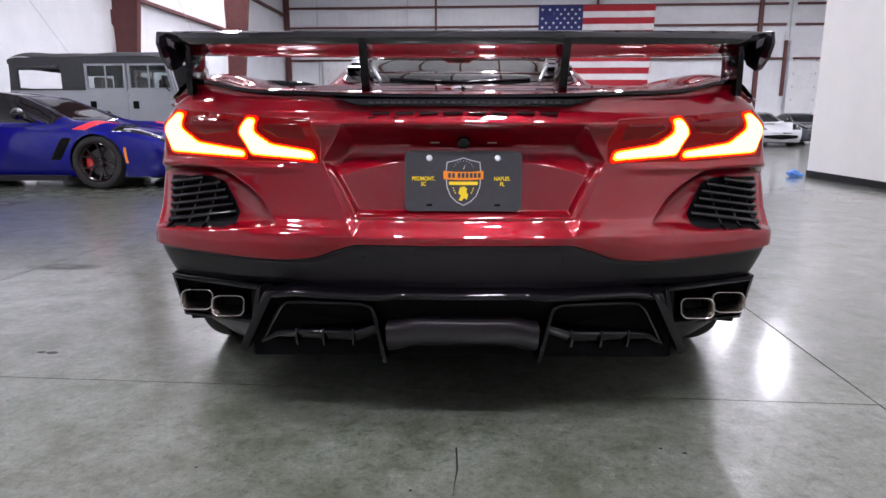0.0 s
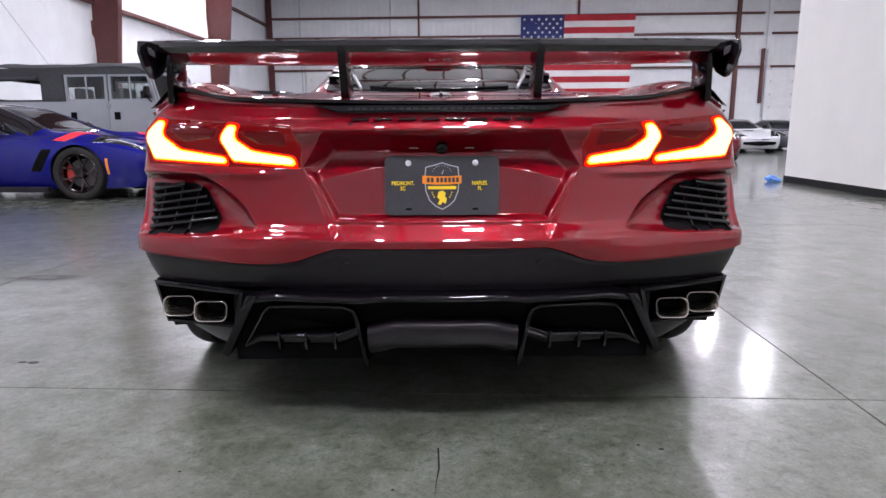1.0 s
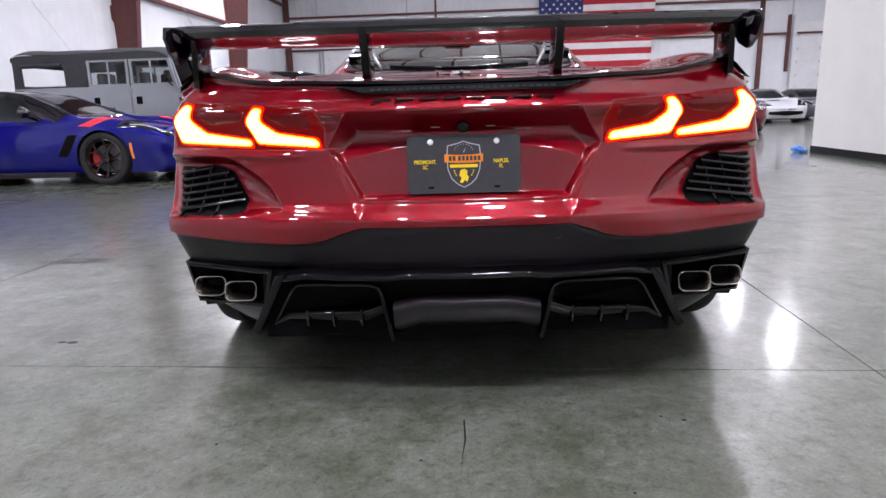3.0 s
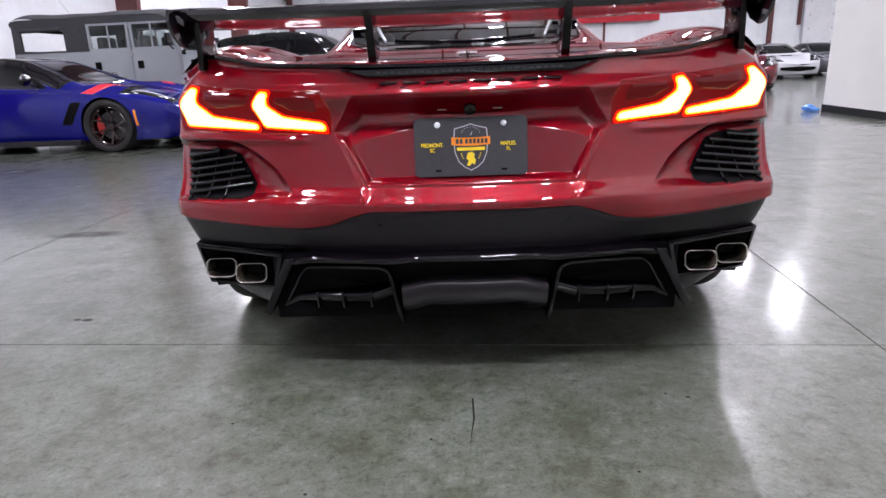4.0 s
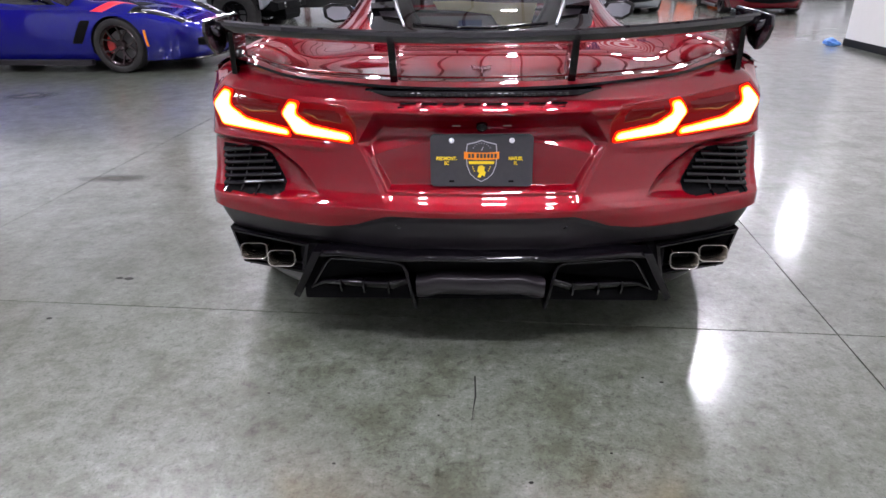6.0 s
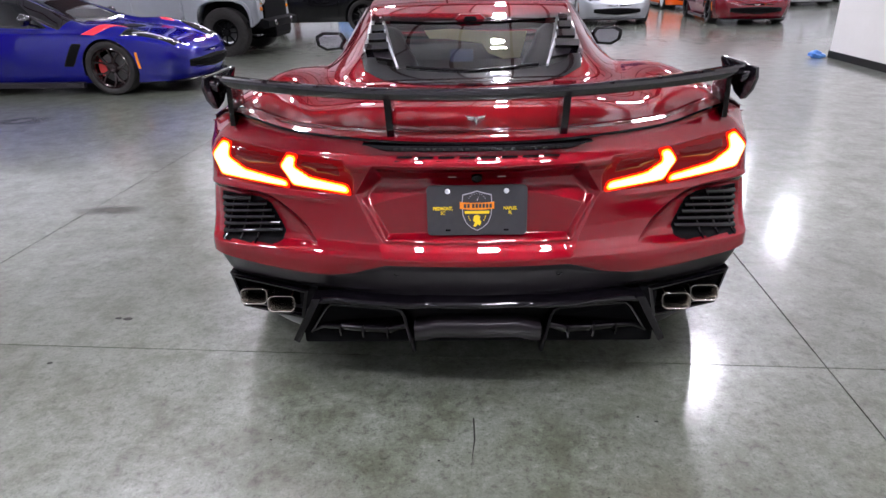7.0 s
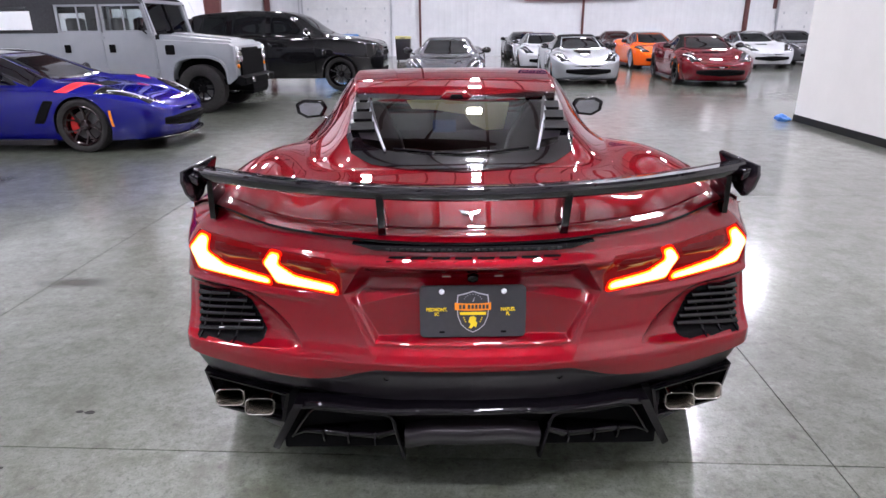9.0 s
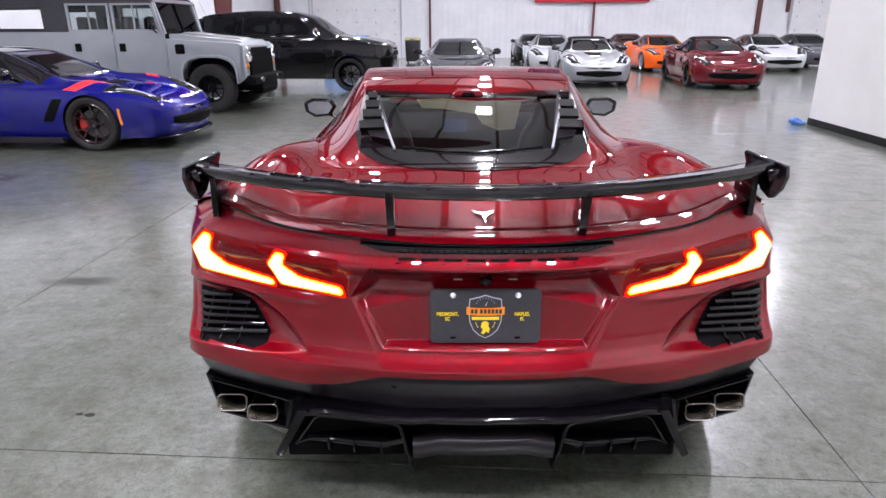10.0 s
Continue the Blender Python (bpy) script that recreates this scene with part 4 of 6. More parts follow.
# painted tail skin between the deck's edge and the black lower panel
across = np.concatenate([-np.linspace(0.95, 0.86, 40)[:-1], np.linspace(-0.86, 0.86, 690), np.linspace(0.86, 0.95, 40)[1:]])
ex, ey = across * width_at(across, 0.945), plan(np.abs(across)) + 0.030 * step(0.47, 0.40, plan(np.abs(across)))
edge_height = cabin.top(ex, LENGTH - ey) - 0.013
ey = ey + 0.014
v_ = np.linspace(0, 1, 230)
XX, VV = np.meshgrid(across, v_, indexing="ij")
top_z = edge_height[:, None] + 0 * VV
low_z = split(np.abs(across))[:, None] + 0 * VV
ZZ = low_z + (top_z - low_z) * VV
YY = plan(np.abs(XX)) + rake(ZZ)
k_ = step(0.97, 1.0, VV)
YY = YY * (1 - k_) + ey[:, None] * k_
XX = XX * width_at(XX, ZZ) * (1 - k_) + ex[:, None] * k_
rear("rear_fascia", grid("rear_fascia", np.stack([XX, relief(XX, ZZ, YY), ZZ], -1)), M_RED)
# returned lower edge
lowx = across
e0 = np.stack([lowx, skin(lowx, split(np.abs(lowx))), split(np.abs(lowx))], -1)
e1 = e0 + np.array([0, 0.05, -0.004])
rear("fascia_return", grid("fascia_return", np.stack([e0, e1], 1)), M_RED)

# black lower bumper
v_ = np.linspace(0, 1, 34)
XX, VV = np.meshgrid(across, v_, indexing="ij")
low_z = np.interp(np.abs(across), [0, 0.19, 0.53, 0.9], [0.405, 0.405, 0.412, 0.385])[:, None] + 0 * VV
top_z = split(np.abs(across))[:, None] - 0.004 + 0 * VV
ZZ = low_z + (top_z - low_z) * VV
XX = XX * narrow(ZZ) * 0.997
YY = plan(np.clip(np.abs(XX) / narrow(ZZ), 0, 0.957)) + rake(ZZ) + 0.010 - 0.006 * step(0.0, 0.25, VV) * step(1.0, 0.85, VV)
bumper = rear("lower_bumper", grid("lower_bumper", np.stack([XX, YY, ZZ], -1)), M_SATIN, "satin black lower bumper")
for k in (-1, 1):
    b = lathe([(0.0, 0.0), (0.003, 0.0085), (-0.004, 0.0095)], 20, "z")
    rear("parking_sensor", b, M_BLACKGLOSS, "", 40, m=Matrix.Translation((k * 0.253, 0.028, 0.505)) @ pose(0, 0, 0, 90))


def sheet(name, poly, off, sink, mat, step_=0.004, label="", parent=None, base=None):
    """A panel with a drawn outline laid on the rear skin; off: how far it stands out, sink: its edge's depth."""
    p = np.array(poly)
    xs = np.arange(p[:, 0].min() - step_, p[:, 0].max() + 2 * step_, step_)
    zs = np.arange(p[:, 1].min() - step_, p[:, 1].max() + 2 * step_, step_)
    Xg, Zg = np.meshgrid(xs, zs, indexing="ij")
    sd = inside(Xg, Zg, poly)
    best, bx, bz = np.full(Xg.shape, 1e9), Xg.copy(), Zg.copy()
    for a, b in zip(p, np.roll(p, -1, 0)):
        e = b - a
        t = np.clip(((Xg - a[0]) * e[0] + (Zg - a[1]) * e[1]) / (e @ e), 0, 1)
        qx, qz = a[0] + t * e[0], a[1] + t * e[1]
        dd = (Xg - qx) ** 2 + (Zg - qz) ** 2
        m = dd < best
        best, bx, bz = np.where(m, dd, best), np.where(m, qx, bx), np.where(m, qz, bz)
    near = sd < 0.45 * step_
    Xs, Zs = np.where(near, bx, Xg), np.where(near, bz, Zg)
    keep = (sd[:-1, :-1] + sd[1:, 1:] + sd[:-1, 1:] + sd[1:, :-1]) / 4 > 0
    f = base or skin
    Ys = f(Xs, Zs) - off + np.where(near, sink, 0) - 0.003 * step(0, 0.02, sd)
    return rear(name, grid(name, np.stack([Xs, Ys, Zs], -1), keep), mat, label, parent=parent)


def mirrored(poly, k):
    return [(k * x, z) for x, z in poly]


def shrink(poly, by):
    """The polygon drawn in by a margin, corner by corner."""
    p = np.array(poly)
    area = 0.5 * np.sum(p[:, 0] * np.roll(p[:, 1], -1) - np.roll(p[:, 0], -1) * p[:, 1])
    sgn = 1 if area > 0 else -1
    out = []
    for i in range(len(p)):
        a, b, c = p[i - 1], p[i], p[(i + 1) % len(p)]
        n1 = np.array([-(b - a)[1], (b - a)[0]]) / np.linalg.norm(b - a) * sgn
        n2 = np.array([-(c - b)[1], (c - b)[0]]) / np.linalg.norm(c - b) * sgn
        n = n1 + n2
        n = n / max(np.linalg.norm(n), 0.3)
        out.append(tuple(b + by * n / max(0.5, n @ n1)))
    return out


def soften(poly, r=0.006):
    """The polygon with its corners cut back twice into small rounds."""
    for d in (r, r * 0.4):
        p = np.array(poly)
        out = []
        for i in range(len(p)):
            for q in (p[i - 1], p[(i + 1) % len(p)]):
                e = q - p[i]
                n = np.linalg.norm(e)
                out.append(tuple(p[i] + e / n * min(d, 0.3 * n)))
        poly = out
    return poly


for k in (-1, 1):
    house = sheet("tail_lamp", mirrored(HOUSING, k), 0.004, 0.008, M_LENS, 0.006, "dark red tail lamp lens")
    for strip in (OUTER_STRIP, INNER_STRIP):
        # wider emissive sheets behind each strip paint its bloom and amber falloff
        edge = sheet("lamp_bloom", mirrored(soften(shrink(strip, -0.0050)), k), 0.011, 0.008, M_STRIPBLOOM, 0.004, "red bloom painted round the light strip", house)
        sheet("glow_falloff", mirrored(soften(shrink(strip, 0.0005)), k), 0.0145, 0.003, M_STRIPFALLOFF, 0.004, "amber falloff painted round the bright core", house)
        sheet("light_strip", mirrored(soften(shrink(strip, 0.0045)), k), 0.017, 0.0025, M_STRIP, 0.004, "glowing chevron light strip", house)
    # glossy inner lenses above the strips
    sheet("upper_lens", mirrored([(0.785, 0.872), (0.775, 0.838), (0.735, 0.812), (0.63, 0.822), (0.60, 0.860)], k), 0.0065, 0.004, M_LENSDARK, 0.006, "", house)
    sheet("upper_lens", mirrored([(0.535, 0.855), (0.545, 0.83), (0.50, 0.806), (0.41, 0.798), (0.415, 0.848)], k), 0.0065, 0.004, M_LENSDARK, 0.006, "", house)

# side vents with slanted bars
for k in (-1, 1):
    vent = sheet("rear_vent", mirrored(VENT, k), 0.001, 0.002, M_MATTE, 0.006, "black slatted rear vent")
    for j in range(6):
        t0 = 0.578 + 0.0215 * j
        xs = np.linspace(0.60, 0.885, 34)
        zs = t0 + (xs - 0.74) * -0.16 + 0.012
        ok = inside(xs, zs, VENT) > 0.003
        if ok.sum() < 3:
            continue
        xs, zs = xs[ok], zs[ok]
        yy = skin(xs, zs)
        sec = [(-0.018, -0.0075), (-0.0225, -0.0035), (-0.020, 0.0015), (-0.010, 0.0065), (0.004, 0.0095), (0.004, -0.004)]
        P = np.stack([np.stack([k * xs, yy + a, zs + c], -1) for a, c in sec], 1)
        rear("vent_slat", grid("vent_slat", P, close_v=True), M_BLACKGLOSS, parent=vent)
    for j in range(3):
        zs = np.linspace(0.553, 0.70, 20)
        xs = 0.715 + 0.06 * j - (zs - 0.62) * 0.30
        ok = inside(xs, zs, VENT) > 0.002
        P = [(k * a, float(skin(np.array(a), np.array(c))) - 0.014, c) for a, c in zip(xs[ok], zs[ok])]
        if len(P) > 2:
            rear("vent_rib", tube(P, 0.0035, 6), M_BLACKGLOSS, parent=vent)

# centre brake lamp under the lip, letter blocks, emblem, camera
cx = np.linspace(-0.335, 0.335, 60)
cy = plan(np.abs(cx)) + 0.041
sec = [(0.004, 0.890), (-0.008, 0.891), (-0.012, 0.896), (-0.010, 0.909), (0.012, 0.912), (0.03, 0.890)]
brake = rear("centre_brake_lamp", grid("centre_brake_lamp", np.stack([np.stack([cx, cy + a, 0.912 + (c - 0.912) * (0.2 + 0.8 * step(0.335, 0.26, np.abs(cx)))], -1) for a, c in sec], 1), close_v=True, smooth=False), M_BLACKGLOSS, "black centre brake lamp strip")
for j in range(26):
    x = -0.235 + 0.0188 * j
    y = float(plan(abs(x))) + 0.041
    rear("lamp_cell", box_bm(x - 0.007, x + 0.007, y - 0.0135, y - 0.008, 0.8955, 0.9045, 0.002), M_CARBON, parent=brake)

GLYPHS = ("top bottom",) * 8
for j, g in enumerate(GLYPHS):
    x0 = -0.215 + 0.0612 * j
    w, h, t, sl = 0.046, 0.0155, 0.0042, 0.6
    bars = {"top": [(0, h), (w, h), (w, h - t), (0, h - t)], "bottom": [(0, 0), (w, 0), (w, t), (0, t)], "mid": [(0, h / 2 - t / 2), (w * 0.9, h / 2 - t / 2), (w * 0.9, h / 2 + t / 2), (0, h / 2 + t / 2)],
            "left": [(0, 0), (t * 1.5, 0), (t * 1.5, h), (0, h)], "right": [(w, 0), (w - t * 1.5, 0), (w - t * 1.5, h), (w, h)], "stem": [(w / 2, 0), (w / 2 + t * 1.5, 0), (w / 2 + t * 1.5, h), (w / 2, h)]}
    b = None
    for key in g.split():
        b = prism([(x0 - w / 2 + u + sl * (v - h / 2), 0.8605 + v) for u, v in bars[key]], -0.003, 0.004, bm=b)
    y = float(skin(np.array(x0), np.array(0.868)))
    rear("badge_block", b, M_BLACKGLOSS, "small black badge bar", m=Matrix.Translation((0, y, 0)))

b = prism([(-0.030, 0.024), (-0.005, 0.010), (-0.002, -0.014), (-0.024, 0.002)], 0, 0.004, "z")
b = prism([(0.030, 0.024), (0.005, 0.010), (0.002, -0.014), (0.024, 0.002)], 0, 0.004, "z", bm=b)
b = prism([(-0.006, 0.005), (0.006, 0.005), (0.0015, -0.052), (-0.0015, -0.052)], 0, 0.004, "z", bm=b)
zz = float(cabin.top(np.array(0.0), np.array(LENGTH - 0.20)))
rear("emblem", b, M_CHROME, "small chrome emblem", m=Matrix.Translation((0, 0.215, zz + 0.002)) @ Matrix.Diagonal((1.1, 1.45, 1.6, 1)))
b = lathe([(0.0, 0.0), (0.004, 0.008), (0.0, 0.016), (-0.02, 0.018)], 20, "z")
rear("rear_camera", b, M_BLACKGLOSS, "", 40, m=Matrix.Translation((0, 0.068, 0.797)) @ pose(0, 0, 0, 120))
for k in (-1, 1):
    rear("plate_lamp", box_bm(k * 0.075 - 0.012, k * 0.075 + 0.012, 0.086, 0.096, 0.7980, 0.7998, 0.0005), M_PLATELAMP, "small lit plate lamp")

# dealer plate
plate = rear("plate", prism(rounded(0.305, 0.157, 0.014), -0.004, 0.0, bevel=0.0012, seg=1), M_PLATE, "dark grey dealer plate with an orange and yellow shield", 30, m=Matrix.Translation((0.0, 0.066, 0.700)) @ pose(0, 0, 0, -5.6))


def on_plate(name, poly, mat, depth=0.0008, base=-0.0052, label=""):
    return rear(name, prism(poly, base - depth, base + 0.001), mat, label, parent=plate)


shield = [(0, 0.062), (0.018, 0.056), (0.044, 0.050), (0.047, 0.02), (0.044, -0.015), (0.034, -0.04), (0.018, -0.055), (0, -0.064)]
ring = shield + [(-x, z) for x, z in shield[::-1][1:-1]]
on_plate("shield_rim", ring, M_SILVERP)
on_plate("shield_field", [(x * 0.94, z * 0.955) for x, z in ring], M_PLATE, 0.0012)
on_plate("banner", [(-0.052, 0.027), (-0.02, 0.0245), (0.02, 0.0245), (0.052, 0.027), (0.052, 0.006), (0.02, 0.003), (-0.02, 0.003), (-0.052, 0.006)], M_ORANGE, 0.0022)
for j in range(8):
    x = -0.040 + 0.0105 * j + (0.004 if j > 1 else 0)
    on_plate("banner_bar", [(x, 0.0215), (x + 0.0075, 0.0215), (x + 0.0075, 0.009), (x, 0.009)], M_PLATE, 0.0026)
on_plate("line_bar", [(-0.038, -0.001), (0.038, -0.001), (0.037, -0.0095), (-0.037, -0.0095)], M_YELLOW, 0.0022)
on_plate("crest", [(-0.009, -0.016), (0.002, -0.013), (0.010, -0.019), (0.008, -0.028), (0.013, -0.035), (0.009, -0.048), (0.002, -0.043), (-0.004, -0.051), (-0.012, -0.049), (-0.006, -0.037), (-0.013, -0.031)], M_YELLOW, 0.0022)
on_plate("needle", [(-0.0015, 0.031), (0.0015, 0.031), (0.006, 0.045)], M_SILVERP, 0.002)
for j in range(9):
    a = radians(20 + 17.5 * j)
    x, z = 0.026 * math.cos(a), 0.031 + 0.022 * math.sin(a)
    on_plate("tick", [(x - 0.001, z - 0.001), (x + 0.001, z - 0.001), (x + 0.001, z + 0.001), (x - 0.001, z + 0.001)], M_SILVERP, 0.002)
for x, z in ((-0.026, -0.018), (-0.024, -0.024), (-0.021, -0.030), (0.026, -0.018), (0.024, -0.024), (0.021, -0.030)):
    on_plate("star", [(x + 0.0022 * math.sin(q * 1.2566), z + 0.0022 * math.cos(q * 1.2566)) for q in range(5)], M_YELLOW, 0.002)
for text, x, z, sz in (("PIEDMONT,", -0.104, 0.0065, 0.0135), ("SC", -0.104, -0.0075, 0.0135), ("NAPLES,", 0.101, 0.0065, 0.0135), ("FL", 0.101, -0.0075, 0.0135)):
    me = lettering(text, sz)
    me.transform(Matrix.Diagonal((0.86, 1, 1.05, 1)))
    part("lettering", me, M_YELLOW, plate, "yellow lettering", None, Matrix.Translation((x, -0.0056, z)))
for k in (-1, 1):
    rear("screw", lathe([(0.006, 0.0), (0.005, 0.006), (0.0, 0.0082)], 16, "z"), M_SCREWW, "white plate screw", 40, plate, Matrix.Translation((k * 0.089, -0.004, 0.060)) @ pose(0, 0, 0, 90))
    on_plate("slot", [(k * 0.089 + x, z - 0.062) for x, z in rounded(0.016, 0.006, 0.0029)], M_MATTE, 0.0005)

# exhaust: a black bezel and a pair of tips each side
for k in (-1, 1):
    bez = [(0.880, 0.402), (0.565, 0.402), (0.592, 0.287), (0.838, 0.278)]
    hole = [(0.864, 0.388), (0.580, 0.388), (0.602, 0.295), (0.834, 0.286)]
    b = None
    for i in range(4):
        j = (i + 1) % 4
        seg = [bez[i], bez[j], hole[j], hole[i]]
        q = prism(mirrored(seg, k), 0.0, 0.05)
        b = join(b, q)
    for v in b.verts:
        v.co.y += float(plan(abs(v.co.x))) + 0.026
    bezel = rear("exhaust_bezel", b, M_BLACKGLOSS)
    rear("exhaust_cavity", prism(mirrored([(0.87, 0.40), (0.56, 0.40), (0.59, 0.27), (0.83, 0.255)], k), 0.27, 0.29), M_MATTE, parent=bezel)
    t = [(0.862, 0.397), (0.575, 0.400), (0.575, 0.394), (0.862, 0.391)]
    b = prism(mirrored(t, k), -0.004, 0.0)
    for v in b.verts:
        v.co.y += float(plan(abs(v.co.x))) + 0.022
    rear("bezel_trim", b, M_BLACKGLOSS, parent=bezel)
    for x, z in ((0.784, 0.335), (0.674, 0.331)):
        y = float(plan(x)) + 0.016
        prof = np.array(rounded(0.096, 0.062, 0.020, 6))
        prof[:, 0] += 0.10 * prof[:, 1] * -1
        rings = []
        for sc, dy in ((0.955, 0.14), (0.97, 0.02), (1.0, 0.004), (1.0, 0.0), (0.965, -0.001), (0.92, 0.003), (0.66, 0.032), (0.63, 0.14)):
            rings.append(np.stack([k * (x + prof[:, 0] * sc), np.full(len(prof), y + dy), z + prof[:, 1] * sc + (0.006 if sc < 0.8 else 0)], -1))
        tip = rear("exhaust_tip", grid("exhaust_tip", np.array(rings), close_v=True), M_TIP, "polished square exhaust tip", parent=bezel, m=Matrix())
        rear("exhaust_bore", prism([(k * (x + a * 0.63), z + 0.006 + c * 0.63) for a, c in prof], y + 0.06, y + 0.065), M_MATTE, parent=tip)

# diffuser
diff = rear("diffuser", box_bm(-0.60, 0.60, 0.13, 0.16, 0.19, 0.40, 0.01), M_MATTE, "gloss black rear diffuser")
bx = np.linspace(-0.535, 0.535, 70)
by = plan(np.abs(bx)) * 0.9 + 0.002
drop = 0.012 * step(0.44, 0.535, np.abs(bx)) + 0.006 * step(0.16, 0.22, np.abs(bx))
sec = [(0.06, 0.418), (0.006, 0.414), (-0.010, 0.409), (-0.014, 0.402), (-0.010, 0.394), (0.02, 0.388), (0.12, 0.388)]
rear("upper_bar", grid("upper_bar", np.stack([np.stack([bx, by + a, c - drop + 0.004], -1) for a, c in sec], 1)), M_BLACKGLOSS, parent=diff)
back = np.stack([np.stack([bx * 1.02, by + a, 0 * bx + c], -1) for a, c in ((0.03, 0.395), (0.06, 0.34), (0.10, 0.30), (0.15, 0.22))], 1)
rear("back_panel", grid("back_panel", back), M_MATTE, parent=diff)
lx = np.linspace(-0.205, 0.205, 50)
lz = 0.332 - 0.016 * step(0.12, 0.20, np.abs(lx))
ly = plan(np.abs(lx)) + 0.012
sec = [(0.05, 0.004), (0.004, 0.002), (-0.006, -0.005), (-0.004, -0.02), (0.010, -0.060), (0.05, -0.085), (0.10, -0.10)]
rear("centre_ledge", grid("centre_ledge", np.stack([np.stack([lx, ly + a, lz + c], -1) for a, c in sec], 1)), M_SATIN, parent=diff)
for k in (-1, 1):
    fin = prism(mirrored([(0.508, 0.404), (0.540, 0.400), (0.628, 0.226), (0.606, 0.218)], k), 0.055, 0.17, bevel=0.004)
    for v in fin.verts:
        v.co.y += 0.30 * (abs(v.co.x) - 0.52)
    rear("outer_fin", fin, M_BLACKGLOSS, "", 40, diff)
    path = [(0.578, 0.222), (0.546, 0.28), (0.507, 0.345), (0.488, 0.362), (0.44, 0.367), (0.32, 0.371), (0.268, 0.371), (0.246, 0.362), (0.238, 0.345), (0.228, 0.29), (0.212, 0.202)]
    rings = []
    pts = np.array(path)
    tan = np.gradient(pts, axis=0)
    nrm = np.stack([-tan[:, 1], tan[:, 0]], -1) / np.linalg.norm(tan, axis=1)[:, None]
    for (x, z), n in zip(pts, nrm):
        y0 = float(plan(x)) + 0.020 + max(0.0, 0.345 - z) * 0.12
        rings.append([(k * (x + n[0] * o), y0 + a, z + n[1] * o) for o, a in ((-0.006, 0.09), (-0.006, 0.004), (-0.003, 0.0), (0.003, 0.0), (0.006, 0.004), (0.006, 0.09))])
    rear("fin_frame", grid("fin_frame", np.array(rings), close_v=True), M_BLACKGLOSS, "", parent=diff)
    xs = np.linspace(0.225, 0.585, 40)
    zs = np.interp(xs, [0.225, 0.29, 0.47, 0.53, 0.585], [0.316, 0.291, 0.278, 0.270, 0.235])
    ys = plan(xs) + 0.035
    sec = [(0.07, 0.002), (0.003, 0.002), (-0.003, -0.003), (0.0, -0.012), (0.02, -0.035), (0.07, -0.05)]
    rear("lower_lip", grid("lower_lip", np.stack([np.stack([k * xs, ys + a, zs + c], -1) for a, c in sec], 1)), M_BLACKGLOSS, parent=diff)
    for x in (0.30, 0.385, 0.465):
        z = float(np.interp(x, [0.225, 0.29, 0.47, 0.53], [0.316, 0.291, 0.278, 0.270]))
        y = float(plan(x))
        rear("small_fin", prism([(y + 0.030, z + 0.006), (y + 0.028, z - 0.02), (y + 0.040, z - 0.045), (y + 0.09, z - 0.05), (y + 0.09, z)], k * x - 0.003, k * x + 0.003, "x"), M_BLACKGLOSS, parent=diff)

# flat tray under the tail, and the low corners beneath the exhausts
rear("undertray", prism([(0.16, 0.225), (0.19, 0.190), (0.36, 0.150), (1.25, 0.14), (1.25, 0.19), (0.42, 0.24)], -0.60, 0.60, "x"), M_MATTE)
for k in (-1, 1):
    cz = np.linspace(0, 1, 8)
    cxs = np.linspace(0.56, 0.84, 20)
    CX, CZ = np.meshgrid(cxs, cz, indexing="ij")
    bottom = 0.212 + 0.07 * step(0.62, 0.88, CX)
    zz_ = 0.295 + (bottom - 0.295) * CZ
    yy_ = plan(CX) + 0.045 + 0.05 * CZ ** 1.5
    front_ = np.stack([k * CX, yy_, zz_], -1)
    back_ = np.stack([k * CX[:, -1:] * 0.99, yy_[:, -1:] + 0.30, zz_[:, -1:] - 0.005], -1)
    rear("corner_valance", grid("corner_valance", np.concatenate([front_, back_], 1)), M_SATIN)

# high wing: blade, end plates and four uprights
wx = np.linspace(-0.80, 0.80, 110)
a_ = np.abs(wx) / 0.77
trail = 0.015 + 0.185 * a_ ** 2.0
chord = 0.168 - 0.02 * np.clip(a_, 0, 1)
lift = 0.022 * a_ ** 2
airfoil = [(0.03, -0.012), (-0.02, -0.004), (-0.035, 0.006), (-0.02, 0.016), (0.03, 0.021), (0.25, 0.0165), (0.55, 0.011), (0.85, 0.001), (0.98, -0.013), (1.0, -0.022), (0.98, -0.030), (0.80, -0.032), (0.45, -0.024), (0.12, -0.010)]
P = np.stack([np.stack([wx, trail + chord * c, 1.050 + lift + z], -1) for c, z in airfoil], 1)
wing = rear("rear_wing", grid("rear_wing", P, close_v=True), M_CARBON, "gloss carbon-flash black high rear wing", 40)
